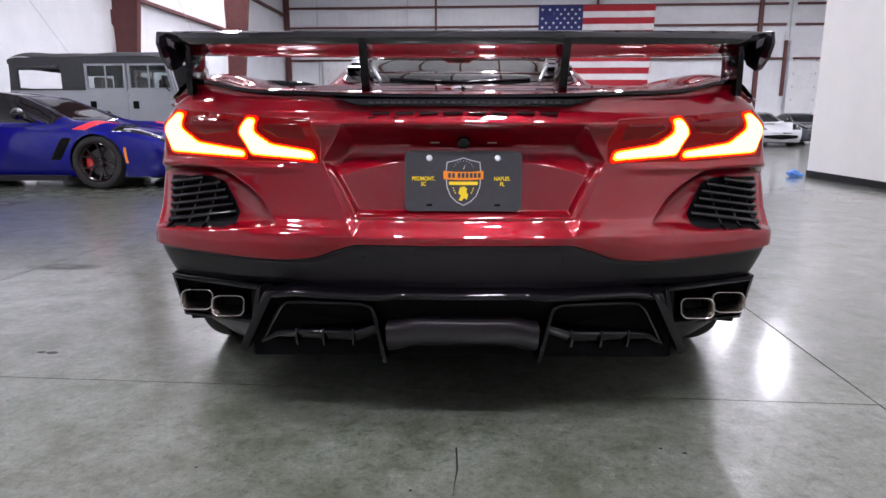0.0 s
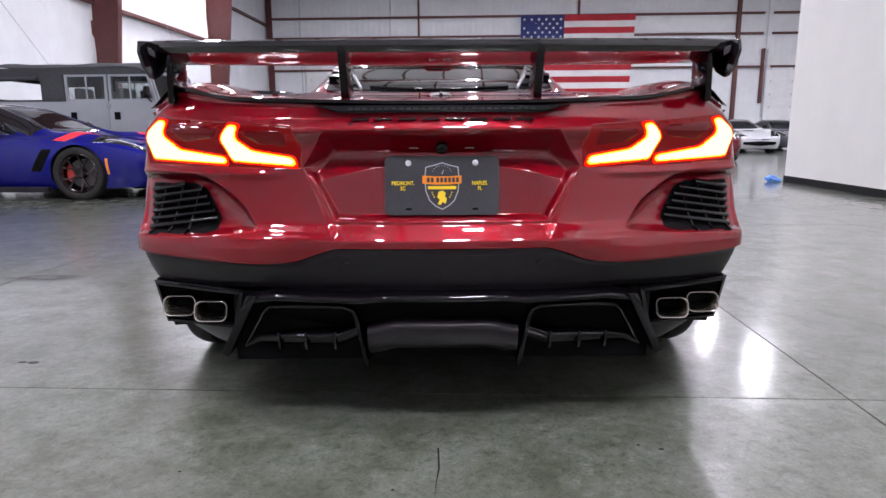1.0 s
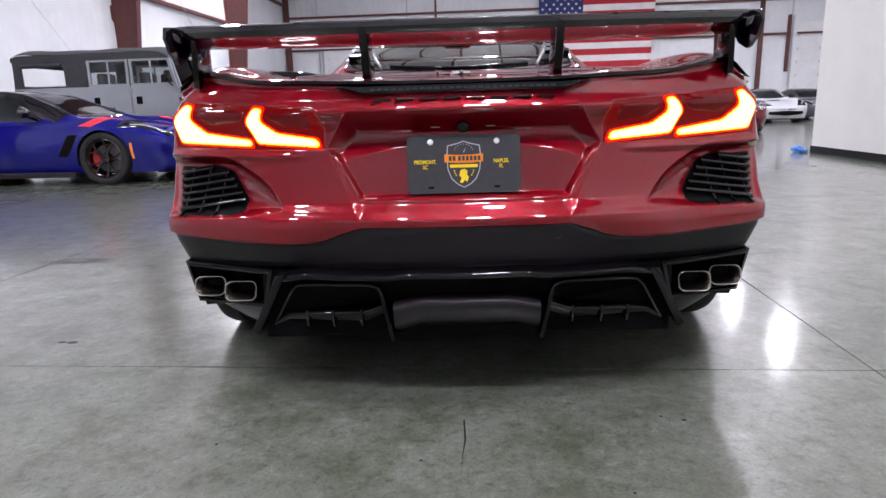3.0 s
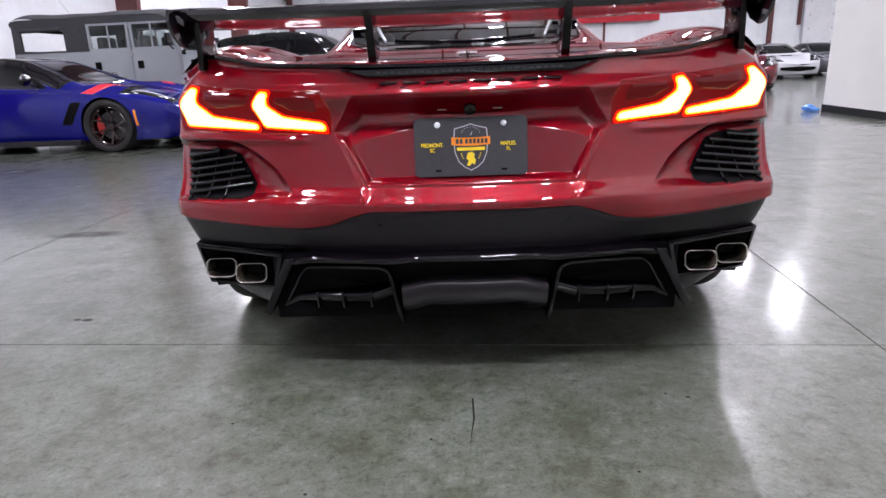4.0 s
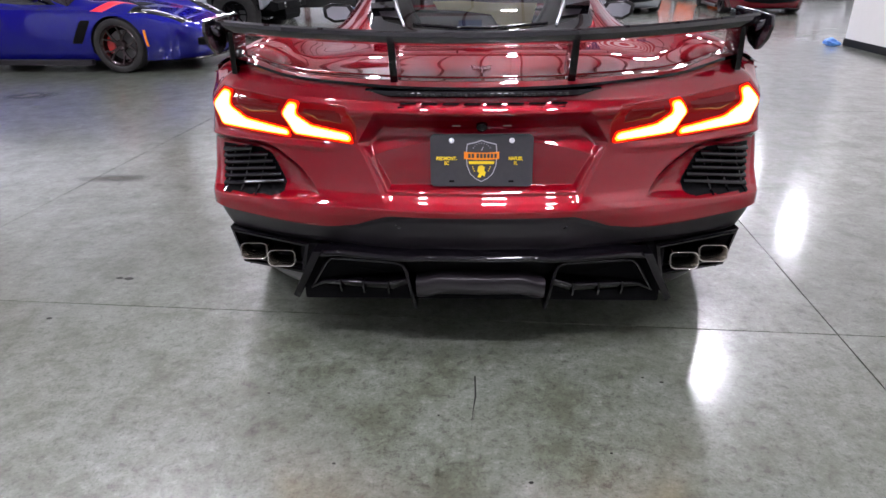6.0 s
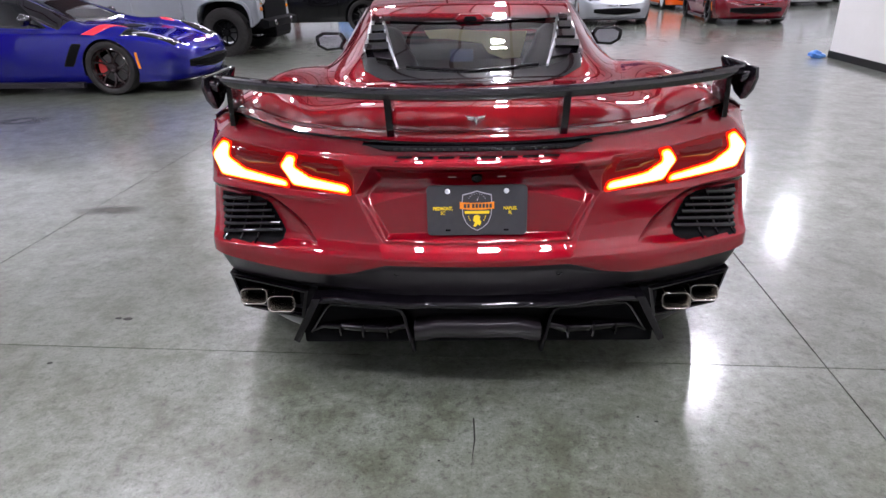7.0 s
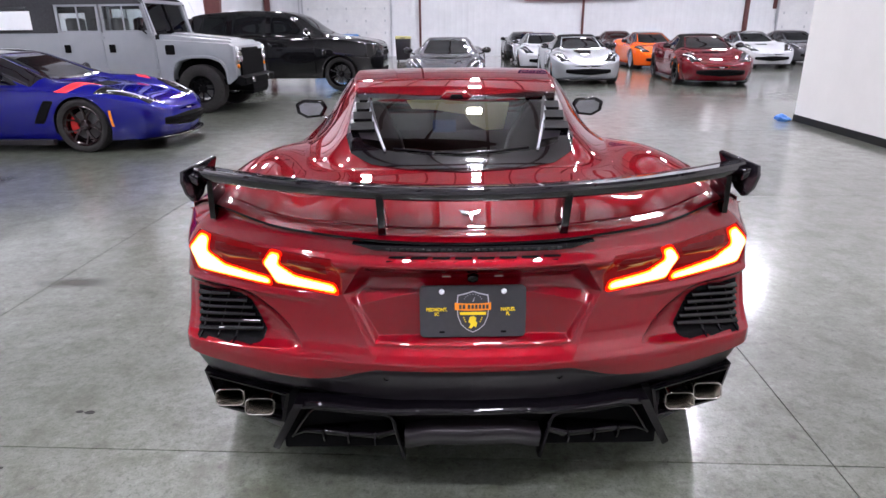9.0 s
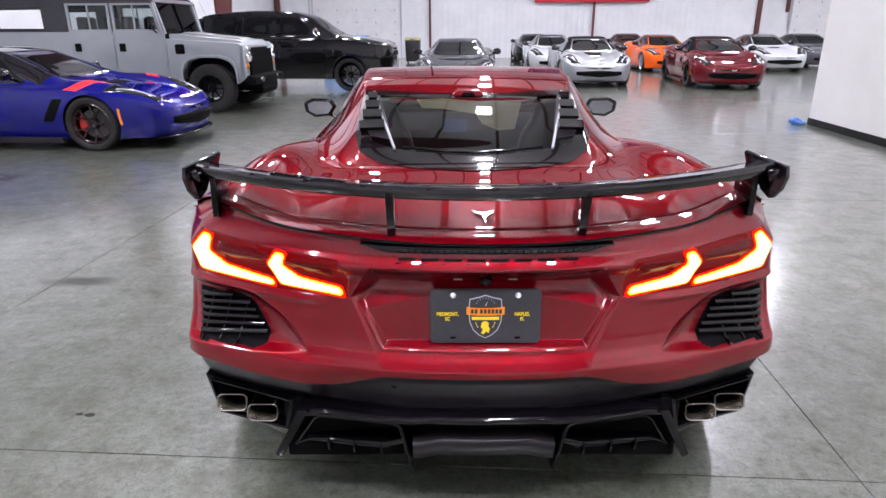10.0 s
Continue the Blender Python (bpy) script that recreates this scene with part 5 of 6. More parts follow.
for k in (-1, 1):
    out = [(0.186, 1.090), (0.180, 1.060), (0.190, 1.022), (0.212, 0.994), (0.225, 0.990), (0.262, 1.008), (0.285, 1.035), (0.330, 1.055), (0.352, 1.098), (0.345, 1.106), (0.26, 1.098)]
    b = prism(out, 0.0, 0.010, "x", 0.003)
    for v in b.verts:
        bend = 0.26 * (v.co.y - 0.18) + 0.10 * max(0.0, 1.05 - v.co.z)
        v.co.x = k * (0.832 - v.co.x - bend)
    rear("end_plate", b, M_CARBON, "", 40, wing)
    br = prism([(0.79, 1.064), (0.812, 1.078), (0.812, 1.058), (0.79, 1.044)], 0.20, 0.31, bevel=0.003)
    for v in br.verts:
        v.co.x *= k
    rear("wing_tip", br, M_CARBON, "", 40, wing)
    up = prism([(0.232, 1.065), (0.345, 1.060), (0.375, 0.935), (0.265, 0.925)], -0.009, 0.009, "x", 0.004)
    for v in up.verts:
        v.co.x += k * (0.775 + 0.14 * (1.0 - v.co.z) * 0.8)
    rear("upright", up, M_BLACKGLOSS, "", 40, wing)
    up = prism([(0.028, 1.056), (0.120, 1.045), (0.175, 0.945), (0.075, 0.925)], -0.011, 0.011, "x", 0.004)
    for v in up.verts:
        v.co.x += k * 0.252
    rear("upright", up, M_BLACKGLOSS, "", 40, wing)
    angular_mirror(show, k * 1.005, LENGTH - 3.07, 0.915, M_BLACKGLOSS, k, M_MIRROR)

# rear glass over the engine, its frame, struts and louvres, with what shows beneath
gx, gy = np.linspace(-0.50, 0.50, 70), np.linspace(0.68, 1.63, 66)
GX, GY = np.meshgrid(gx, gy, indexing="ij")
sd = inside(GX, GY, GLASS)
keep = sd[:-1, :-1] > -0.02
pane = rear("rear_window", grid("rear_window", np.stack([GX, GY, cabin.top(GX, LENGTH - GY) - 0.004], -1)[::-1], keep[::-1]), M_GLASSR, "tinted rear window over the engine")
pane.visible_shadow = False


def on_glass(pts, up=0.0):
    return [(x, y, float(cabin.top(np.array(x), np.array(LENGTH - y))) + up) for x, y in pts]


def band(name, a, b_, n, mat, up, parent, label=""):
    """A flat band on the rear window between two lines of (x, y)."""
    t = np.linspace(0, 1, n)
    def along(line):
        q = np.array(line, float)
        u = np.linspace(0, 1, len(q))
        return np.stack([np.interp(t, u, q[:, 0]), np.interp(t, u, q[:, 1])], -1)
    A, B = along(a), along(b_)
    m = np.linspace(0, 1, 8)[None, :, None]
    Q = A[:, None] * (1 - m) + B[:, None] * m
    Zq = cabin.top(Q[..., 0], LENGTH - Q[..., 1]) + up
    return rear(name, grid(name, np.concatenate([Q, Zq[..., None]], -1)), mat, label, parent=parent)


low_edge = [(-0.483, 1.10), (-0.44, 0.905), (-0.35, 0.79), (-0.205, 0.718), (0, 0.675), (0.205, 0.718), (0.35, 0.79), (0.44, 0.905), (0.483, 1.10)]
band("lower_surround", low_edge, [(-0.435, 1.11), (-0.395, 0.98), (-0.31, 0.92), (-0.175, 0.885), (0, 0.862), (0.175, 0.885), (0.31, 0.92), (0.395, 0.98), (0.435, 1.11)], 81, M_BLACKGLOSS, 0.003, pane, "black window surround")
band("upper_surround", [(-0.485, 1.54), (-0.16, 1.465), (0, 1.465), (0.16, 1.465), (0.485, 1.54)], [(-0.495, 1.63), (-0.16, 1.545), (0, 1.545), (0.16, 1.545), (0.495, 1.63)], 40, M_BLACKGLOSS, 0.003, pane)
for k in (-1, 1):
    band("side_surround", [(k * 0.497, 1.62), (k * 0.478, 1.06)], [(k * 0.435, 1.62), (k * 0.320, 1.0)], 30, M_SATIN, 0.002, pane)
    rear("strut", tube(on_glass([(k * 0.445, 1.57), (k * 0.385, 1.25), (k * 0.305, 0.91)], 0.008), 0.0055, 8), M_GALV, "bright window strut", 60, pane)
    for j in range(4):
        y = 1.08 + 0.12 * j
        w0 = 0.332 + 0.17 * (y - 1.0)
        q = on_glass([(k * (w0 + 0.012), y), (k * 0.458, y), (k * 0.470, y + 0.085), (k * (w0 + 0.020), y + 0.085)], 0.006)
        b = bmesh.new()
        vs = [b.verts.new(p) for p in q]
        b.faces.new(vs)
        g = bmesh.ops.extrude_face_region(b, geom=b.faces[:])
        bmesh.ops.translate(b, vec=(0, -0.01, 0.014), verts=[e for e in g["geom"] if isinstance(e, bmesh.types.BMVert)])
        bmesh.ops.recalc_face_normals(b, faces=b.faces)
        rear("louvre", b, M_BLACKGLOSS, parent=pane)
# curved lower rim of the glass hatch's frame
rear("hatch_rim", tube(on_glass([(-0.27, 0.925), (-0.12, 0.89), (0, 0.875), (0.12, 0.89), (0.27, 0.925)], 0.006), 0.006, 8), M_BLACKGLOSS, "", 60, pane)
# scoop at the roof's rear edge
b = prism([(-0.085, 0.0), (-0.050, 0.030), (0.050, 0.030), (0.085, 0.0)], 0.0, 0.16, "y", 0.005)
rear("roof_scoop", b, M_RED, "", 40, m=Matrix.Translation((0, 1.50, float(cabin.top(np.array(0.0), np.array(LENGTH - 1.5))) - 0.004)))
b = prism([(-0.034, 0.006), (-0.024, 0.021), (0.024, 0.021), (0.034, 0.006)], -0.002, 0.01, "y")
rear("scoop_mouth", b, M_MATTE, m=Matrix.Translation((0, 1.499, float(cabin.top(np.array(0.0), np.array(LENGTH - 1.5))) - 0.004)))
# cabin and engine bay beneath the glass
rear("engine_cover", box_bm(-0.44, 0.44, 0.78, 1.60, 0.70, 0.80, 0.03), M_SATIN, "", 40)
rear("engine_top", prism([(-0.26, 0.80), (-0.20, 0.86), (0.20, 0.86), (0.26, 0.80)], 0.95, 1.50, bevel=0.015), M_CARBON, "", 40)
rear("bulkhead", prism([(-0.62, 0.35), (0.62, 0.35), (0.60, 0.86), (-0.60, 0.86)], 1.60, 1.64), M_MATTE)
for k in (-1, 1):
    shape = [(-0.23, 0.55), (-0.25, 0.80), (-0.215, 0.93), (-0.15, 1.00), (-0.125, 1.07), (-0.07, 1.105), (0.07, 1.105), (0.125, 1.07), (0.15, 1.00), (0.215, 0.93), (0.25, 0.80), (0.23, 0.55)]
    seat = prism(shape, 0.0, 0.13, "y", 0.035, 3)
    for v in seat.verts:
        v.co.y += 1.86 - 0.26 * (v.co.z - 0.55) - 0.5 * v.co.x ** 2
        v.co.x = v.co.x * 0.74 + k * 0.45
    rear("seat", seat, M_SEAT, "black leather bucket seat", 60)
rear("dashboard", prism([(2.55, 0.60), (2.55, 0.84), (2.95, 0.90), (3.1, 0.80), (3.1, 0.60)], -0.66, 0.66, "x", 0.03), M_MATTE, "", 40)
rear("centre_screen", prism([(2.515, 0.825), (2.53, 0.90), (2.555, 0.90), (2.54, 0.825)], -0.12, 0.03, "x", 0.004), M_SCREEN, "dimly lit blue display")
sheet_ = prism([(-0.30, 1.000), (-0.26, 0.955), (-0.12, 0.950), (0.09, 0.925), (0.13, 0.875), (0.22, 0.845), (0.33, 0.850), (0.40, 0.985), (0.10, 0.990), (-0.12, 1.005)], 2.45, 2.454, "y")
for v in sheet_.verts:
    v.co.y += 2.2 * (v.co.z - 0.84)
rear("paper_mat", sheet_, M_PAPER, "yellow protective sheet")
for k in (-1, 1):
    skin_patch("side_window", show, cabin, [(k * 0.83, 1.52), (k * 0.60, 1.88), (k * 0.565, 2.55), (k * 0.80, 2.72)], M_DARKGLASS, 0.008)
    skin_patch("headlight", show, cabin, [(k * 0.52, 0.22), (k * 0.70, 0.28), (k * 0.86, 0.80), (k * 0.76, 0.66)], M_DARKGLASS, 0.008)
skin_patch("windscreen", show, cabin, [(-0.60, 1.16), (0.60, 1.16), (0.54, 1.80), (-0.54, 1.80)], M_SCREENGLASS, 0.007, bow=-0.03).visible_shadow = False
front_patch("grille", show, cabin, -0.45, 0.45, (0.26, 0.24, 0.26), (0.36, 0.36, 0.36), M_MATTE)


# ---- the cars behind ----
P_BLUE = paint("deep_blue", (0.006, 0.007, 0.19), 0.45, 0.33)
nodes_of(P_BLUE)[2].inputs["Specular Tint"].default_value = (0.02, 0.03, 0.5, 1)
P_SILVER = paint("arctic_silver", (0.33, 0.345, 0.37), 0.45, 0.38)
P_WHITE = paint("white_paint", (0.44, 0.45, 0.475), 0.0, 0.35)
P_ORANGE = paint("orange_paint", (0.75, 0.10, 0.004), 0.0, 0.3)
P_DARKRED = paint("dark_red_paint", (0.10, 0.002, 0.007), 0.0, 0.3)
P_GREY = paint("graphite_paint", (0.075, 0.078, 0.09), 0.2, 0.3)
P_BLACK = paint("black_paint", (0.006, 0.006, 0.007), 0.0, 0.25)
M_REDCAL = material("red_caliper", (0.45, 0.01, 0.01), 0.35, 0, 0.5)
M_REDRIM = material("black_rim", (0.02, 0.010, 0.011), 0.25, 0.6, 0.5)
M_HASH = material("red_hash", (0.75, 0.015, 0.03), 0.3, 0, 0.8)

EAST = -90 + HALL_YAW       # nose to the hall's east
SOUTH = 180 + HALL_YAW      # nose to the camera
sports_car("sports_coupe", place((0.80, -1.0), (-4.48, 8.06), EAST), P_BLUE, "deep blue sports coupe with red hash marks and black wheels", M_CARBON, M_REDRIM, M_REDCAL, red_hash=M_HASH, hood_vent=True)
sports_car("sports_convertible", place((0, 0), (3.92, 16.75), SOUTH), P_SILVER, "silver-white sports convertible with a dark hood stripe, parked facing the aisle", M_MATTE, M_GALV, stripe=M_CARBON, detail=0)
sports_car("sports_convertible", place((0, 0), (7.0, 15.9), SOUTH - 4), P_DARKRED, "dark red sports convertible with a black soft top and black wheels", M_MATTE, M_BLACKGLOSS, detail=0)
sports_car("sports_coupe", place((0, 0), (11.6, 22.4), SOUTH), P_WHITE, "white sports coupe with a black roof, parked in the row", M_CARBON, M_BLACKGLOSS, detail=0)
sports_car("sports_coupe", place((0, 0), (7.75, 22.2), SOUTH), P_ORANGE, "bright orange sports coupe with a black roof, parked in the row", M_CARBON, M_GALV, detail=0)
sports_car("sports_coupe", place((0, 0), (0.12, 14.0), SOUTH), P_GREY, "graphite grey sports coupe parked facing the aisle", None, M_BLACKGLOSS, detail=0)
sports_car("sports_coupe", place((0, 0), (3.75, 22.3), SOUTH), P_WHITE, "white sports coupe parked behind the silver one", M_CARBON, M_BLACKGLOSS, detail=0)
sports_car("sports_coupe", place((0, 0), (3.9, 28.3), SOUTH), P_BLACK, "black sports coupe at the back of the row", None, M_BLACKGLOSS, detail=0)
sports_car("sports_coupe", place((0, 0), (8.3, 28.5), SOUTH), P_BLACK, "black sports coupe parked behind the orange one", None, M_BLACKGLOSS, detail=0)
P_SKY = paint("sky_blue_paint", (0.06, 0.25, 0.62), 0.0, 0.3)
sports_car("sports_coupe", place((0, 0), (-3.75, 23.8), SOUTH), P_SKY, "light blue sports coupe parked behind the black wagon", None, M_BLACKGLOSS, detail=0)
sports_car("sports_coupe", place((0, 0), (14.3, 24.4), SOUTH), P_GREY, "dark grey sports coupe at the end of the row", M_CARBON, M_BLACKGLOSS, detail=0)


# the black luxury off-roader
def luxury_suv(m):
    car = thing("luxury_suv", m, "glossy black luxury off-road wagon with black wheels", "car", "cars in the hall")
    s = Shell([0, 0.03, 0.10, 0.22, 0.4, 0.7, 1.2, 2.0, 3.5, 4.3, 4.7, 4.9, 5.0],
              [0, 0.55, 0.78, 0.90, 0.96, 0.985, 0.99, 0.985, 0.985, 0.97, 0.93, 0.87, 0.80],
              ([0, 0.15, 0.6, 1.25, 1.45, 2.15, 2.5, 3.3, 4.3, 4.7, 5.0], [1.02, 1.12, 1.22, 1.30, 1.37, 1.80, 1.87, 1.90, 1.84, 1.77, 1.2]),
              ([0, 0.15, 0.6, 1.3, 2.5, 4.4, 4.85, 5.0], [1.02, 1.12, 1.21, 1.28, 1.29, 1.31, 1.28, 1.15]),
              ([0, 1.4, 2.3, 3.5, 5.0], [0.74, 0.72, 0.64, 0.63, 0.60]),
              ([0, 1.4, 2.3, 3.5, 5.0], [0.92, 0.92, 0.92, 0.92, 0.88]),
              [0, 0.5, 1.5, 5.0], [0, 0.01, 0.0, 0.0], 0.8, sill=0.30, edge=0.06, bulge=0.035, tuck=0.06)
    build_shell(car, s, P_BLACK, (1.02, 3.94), 0.44, 0.40, rows=110, cols=60, flank_rows=20)
    for x in (-0.84, 0.84):
        for d in (1.02, 3.94):
            car_wheel(car, x, d, 0.395, 0.28, 0.285, M_BLACKGLOSS, M_MATTE, 9, False)
    skin_patch("windscreen", car, s, [(-0.70, 1.46), (0.70, 1.46), (0.61, 2.16), (-0.61, 2.16)], M_DARKGLASS, 0.007, bow=-0.08)
    for k in (-1, 1):
        for name, a, b_, c, e in (("front_window", 1.62, 2.22, 2.75, 2.75), ("rear_window", 2.80, 2.80, 3.72, 3.72), ("quarter_window", 3.78, 3.78, 4.45, 4.65)):
            skin_patch(name, car, s, [(k * 0.905, a), (k * 0.665, b_), (k * 0.655, c), (k * 0.905, e)], M_DARKGLASS, 0.008)
        skin_patch("headlight", car, s, [(k * 0.55, 0.06), (k * 0.86, 0.22), (k * 0.93, 0.48), (k * 0.60, 0.16)], M_DARKGLASS, 0.008)
        front_patch("headlamp_lens", car, s, k * 0.58, k * 0.84, (0.86, 0.87, 0.88), (0.95, 0.95, 0.96), M_CHROME, 0.006, 8, 4)
        wing_mirror(car, k * 1.06, 1.78, 1.40, P_BLACK, k)
        for d in (1.62, 2.78, 3.75):
            D, T = np.meshgrid(np.array([d, d + 0.004, d + 0.008]), np.linspace(0.02, 0.86, 16), indexing="ij")
            P = s.flank(D, T, k)
            P[..., 0] += 0.0015 * k
            part("door_gap", grid("door_gap", P), M_MATTE, car)
        for d in (2.60, 3.60):
            part("door_handle", box_bm(min(k * 1.0, k * 1.03), max(k * 1.0, k * 1.03), -d - 0.11, -d + 0.11, 1.09, 1.125, 0.01), P_BLACK, car)
    front_patch("grille", car, s, -0.5, 0.5, (0.82, 0.80, 0.82), (0.96, 0.97, 0.96), M_MATTE, 0.006, 20)
    front_patch("lower_intake", car, s, -0.62, 0.62, (0.42, 0.40, 0.42), (0.56, 0.56, 0.56), M_MATTE, 0.006, 20)
    return car


luxury_suv(place((0.86, -1.02), (-2.38, 16.1), EAST))


# the grey off-roader with the canvas back
P_MATTEGREY = varied(material("flat_grey_paint", (0.24, 0.255, 0.275), 0.3, 0, 0.7, 0.06), 3, (0.225, 0.24, 0.262), (0.25, 0.266, 0.29))
M_CANVAS = varied(material("charcoal_canvas", (0.035, 0.037, 0.042), 0.85), 25, (0.030, 0.031, 0.036), (0.045, 0.047, 0.052), bumpy=0.3)
M_CLEARPANE = pane_glass("side_pane", (0.75, 0.78, 0.78))


def squared(c):
    return math.copysign(abs(c) ** 0.6, c)


def off_roader(m):
    car = thing("off_road_wagon", m, "flat grey boxy off-road wagon with charcoal canvas top and large tyres", "car", "cars in the hall")
    W = 0.86
    AX = (0.80, 3.59)
    R = 0.43

    def arch_top(ax):
        return [(-(ax - 0.52), 0.52), (-(ax - 0.50), 0.70), (-(ax - 0.38), 0.90), (-(ax - 0.12), 0.99), (-(ax + 0.12), 0.99), (-(ax + 0.38), 0.90), (-(ax + 0.50), 0.70), (-(ax + 0.52), 0.50)]
    lower = arch_top(AX[0])
    fender = [(-0.13, 0.62), (-0.15, 1.16), (-0.22, 1.22), (-1.55, 1.30), (-1.55, 0.48)] + lower[::-1][0:]
    for k in (-1, 1):
        a, b_ = sorted((k * W, k * (W - 0.20)))
        part("front_wing", prism(fender, a, b_, "x", 0.015), P_MATTEGREY, car, angle=40)
        rear = [(-1.555, 0.48), (-1.555, 1.42), (-4.80, 1.42), (-4.80, 0.55)] + [(y, z) for y, z in arch_top(AX[1])][::-1]
        part("side_panel", prism(rear, *sorted((k * W, k * (W - 0.03))), "x", 0.008), P_MATTEGREY, car, angle=40)
        for ax in AX:
            arc = [(-(ax + 0.54 * squared(math.cos(q))), 0.52 + 0.50 * squared(math.sin(q))) for q in np.linspace(0, math.pi, 14)]
            arc2 = [(-(ax + 0.495 * squared(math.cos(q))), 0.52 + 0.455 * squared(math.sin(q))) for q in np.linspace(math.pi, 0, 14)]
            part("arch_flare", prism(arc + arc2, *sorted((k * (W - 0.01), k * (W + 0.035))), "x", 0.008), P_MATTEGREY if ax == AX[0] else P_MATTEGREY, car, angle=40)
            part("arch_liner", prism(arc + [(-(ax - 0.54), 0.5), (-(ax + 0.54), 0.5)][::-1], *sorted((k * (W - 0.215), k * (W - 0.235))), "x"), M_MATTE, car)
            car_wheel(car, k * 0.78, ax, R, 0.27, 0.235, M_MATTE, M_MATTE, 8, False)
        # doors with handles, hinges and framed windows
        for name, d0, d1, z1 in (("front_door", 1.58, 2.48, 1.91), ("rear_door", 2.51, 3.31, 1.91)):
            door = part(name, box_bm(*sorted((k * W, k * (W + 0.018))), -d1, -d0, 0.58, 1.42, 0.008), P_MATTEGREY, car, angle=40)
            slant = 0.12 if name == "front_door" else 0.0
            o = [(-d0 - slant * 0.15, 1.42), (-d0 - slant, z1), (-d1, z1), (-d1, 1.42)]
            inn = [(-d0 - slant * 0.15 - 0.06, 1.46), (-d0 - slant - 0.045, z1 - 0.045), (-d1 + 0.045, z1 - 0.045), (-d1 + 0.045, 1.46)]
            for i in range(4):
                j = (i + 1) % 4
                part("window_frame", prism([o[i], o[j], inn[j], inn[i]], *sorted((k * (W - 0.03), k * (W + 0.012))), "x"), P_MATTEGREY, door)
            mid = -(d0 + d1) / 2 - slant * 0.4
            part("window_divider", box_bm(*sorted((k * (W - 0.02), k * (W + 0.008))), mid - 0.012, mid + 0.012, 1.46, z1 - 0.045), P_MATTEGREY, door)
            pane = part("pane", prism(inn, *sorted((k * (W - 0.012), k * (W - 0.008))), "x"), M_CLEARPANE, door)
            pane.visible_shadow = False
            part("door_handle", box_bm(*sorted((k * (W + 0.018), k * (W + 0.045))), -d1 + 0.08, -d1 + 0.19, 1.08, 1.22, 0.012), M_MATTE, door)
            for z in (0.72, 1.30):
                part("hinge", box_bm(*sorted((k * (W + 0.018), k * (W + 0.04))), -d0 - 0.03, -d0 + 0.05, z, z + 0.07, 0.008), P_MATTEGREY, door)
        part("side_vent", prism([(y - 1.30, z + 1.12) for y, z in rounded(0.17, 0.17, 0.03)], *sorted((k * W, k * (W + 0.016))), "x"), M_MATTE, car)
        # canvas side with its clear window
        o = [(-3.33, 1.42), (-3.33, 1.96), (-4.77, 1.94), (-4.80, 1.42)]
        i_ = [(-3.77, 1.45), (-3.77, 1.80), (-4.63, 1.79), (-4.63, 1.45)]
        for i in range(4):
            j = (i + 1) % 4
            part("canvas_side", prism([o[i], o[j], i_[j], i_[i]], *sorted((k * (W - 0.04), k * (W + 0.012))), "x"), M_CANVAS, car)
        part("rolled_flap", tube([(k * (W + 0.03), -3.80, 1.835), (k * (W + 0.03), -4.60, 1.825)], 0.035, 10), M_CANVAS, car, "", 60)
        hl = part("headlight", lathe([(0.0, 0.0), (0.03, 0.03), (0.045, 0.085), (0.03, 0.105), (-0.02, 0.11)], 24, "z"), M_CHROME, car, "", 40, Matrix.Translation((k * 0.66, -0.135, 0.99)) @ pose(0, 0, 0, -90))
        for z, mat in ((0.82, M_AMBER), (1.13, M_SCREWW)):
            part("indicator", lathe([(0.03, 0.0), (0.025, 0.03), (-0.01, 0.038)], 16, "z"), mat, car, "", 40, Matrix.Translation((k * 0.72, -0.13, z)) @ pose(0, 0, 0, -90))
        mir = part("wing_mirror", box_bm(-0.08, 0.08, -0.03, 0.03, -0.11, 0.11, 0.02), M_BLACKGLOSS, car, "", 40, Matrix.Translation((k * 1.03, -1.68, 1.56)))
        part("mirror_arm", tube([(0, 0, -0.09), (-k * 0.16, 0, -0.16)], 0.012, 6), M_MATTE, mir)
    part("hood", prism([(-0.16, 1.16), (-0.27, 1.265), (-1.57, 1.385), (-1.57, 1.1), (-0.16, 1.1)], -0.66, 0.66, "x", 0.02), P_MATTEGREY, car, angle=40)
    part("hood_bulge", prism([(-0.31, 1.26), (-0.42, 1.31), (-1.45, 1.415), (-1.55, 1.36)], -0.30, 0.30, "x", 0.02), P_MATTEGREY, car, angle=40)
    part("front_panel", box_bm(-0.86, 0.86, -0.23, -0.142, 0.62, 1.18, 0.02), P_MATTEGREY, car, angle=40)
    gr = part("grille", box_bm(-0.44, 0.44, -0.19, -0.124, 0.76, 1.14, 0.015), M_MATTE, car)
    for k in range(6):
        part("grille_bar", box_bm(-0.40, 0.40, -0.124, -0.112, 0.80 + 0.056 * k, 0.818 + 0.056 * k, 0.003), M_BLACKGLOSS, gr)
    part("badge", prism([(x, z + 0.95) for x, z in rounded(0.16, 0.16, 0.05)], -0.112, -0.104), M_SATIN, gr)
    part("bumper", prism([(-0.09, 0.48), (0.03, 0.50), (0.03, 0.62), (-0.11, 0.66), (-0.17, 0.60)], -0.84, 0.84, "x", 0.012), M_MATTE, car, angle=40)
    part("winch_plate", prism([(0.03, 0.40), (-0.01, 0.30), (-0.23, 0.30), (-0.13, 0.5)], -0.42, 0.42, "x", 0.008), M_MATTE, car)
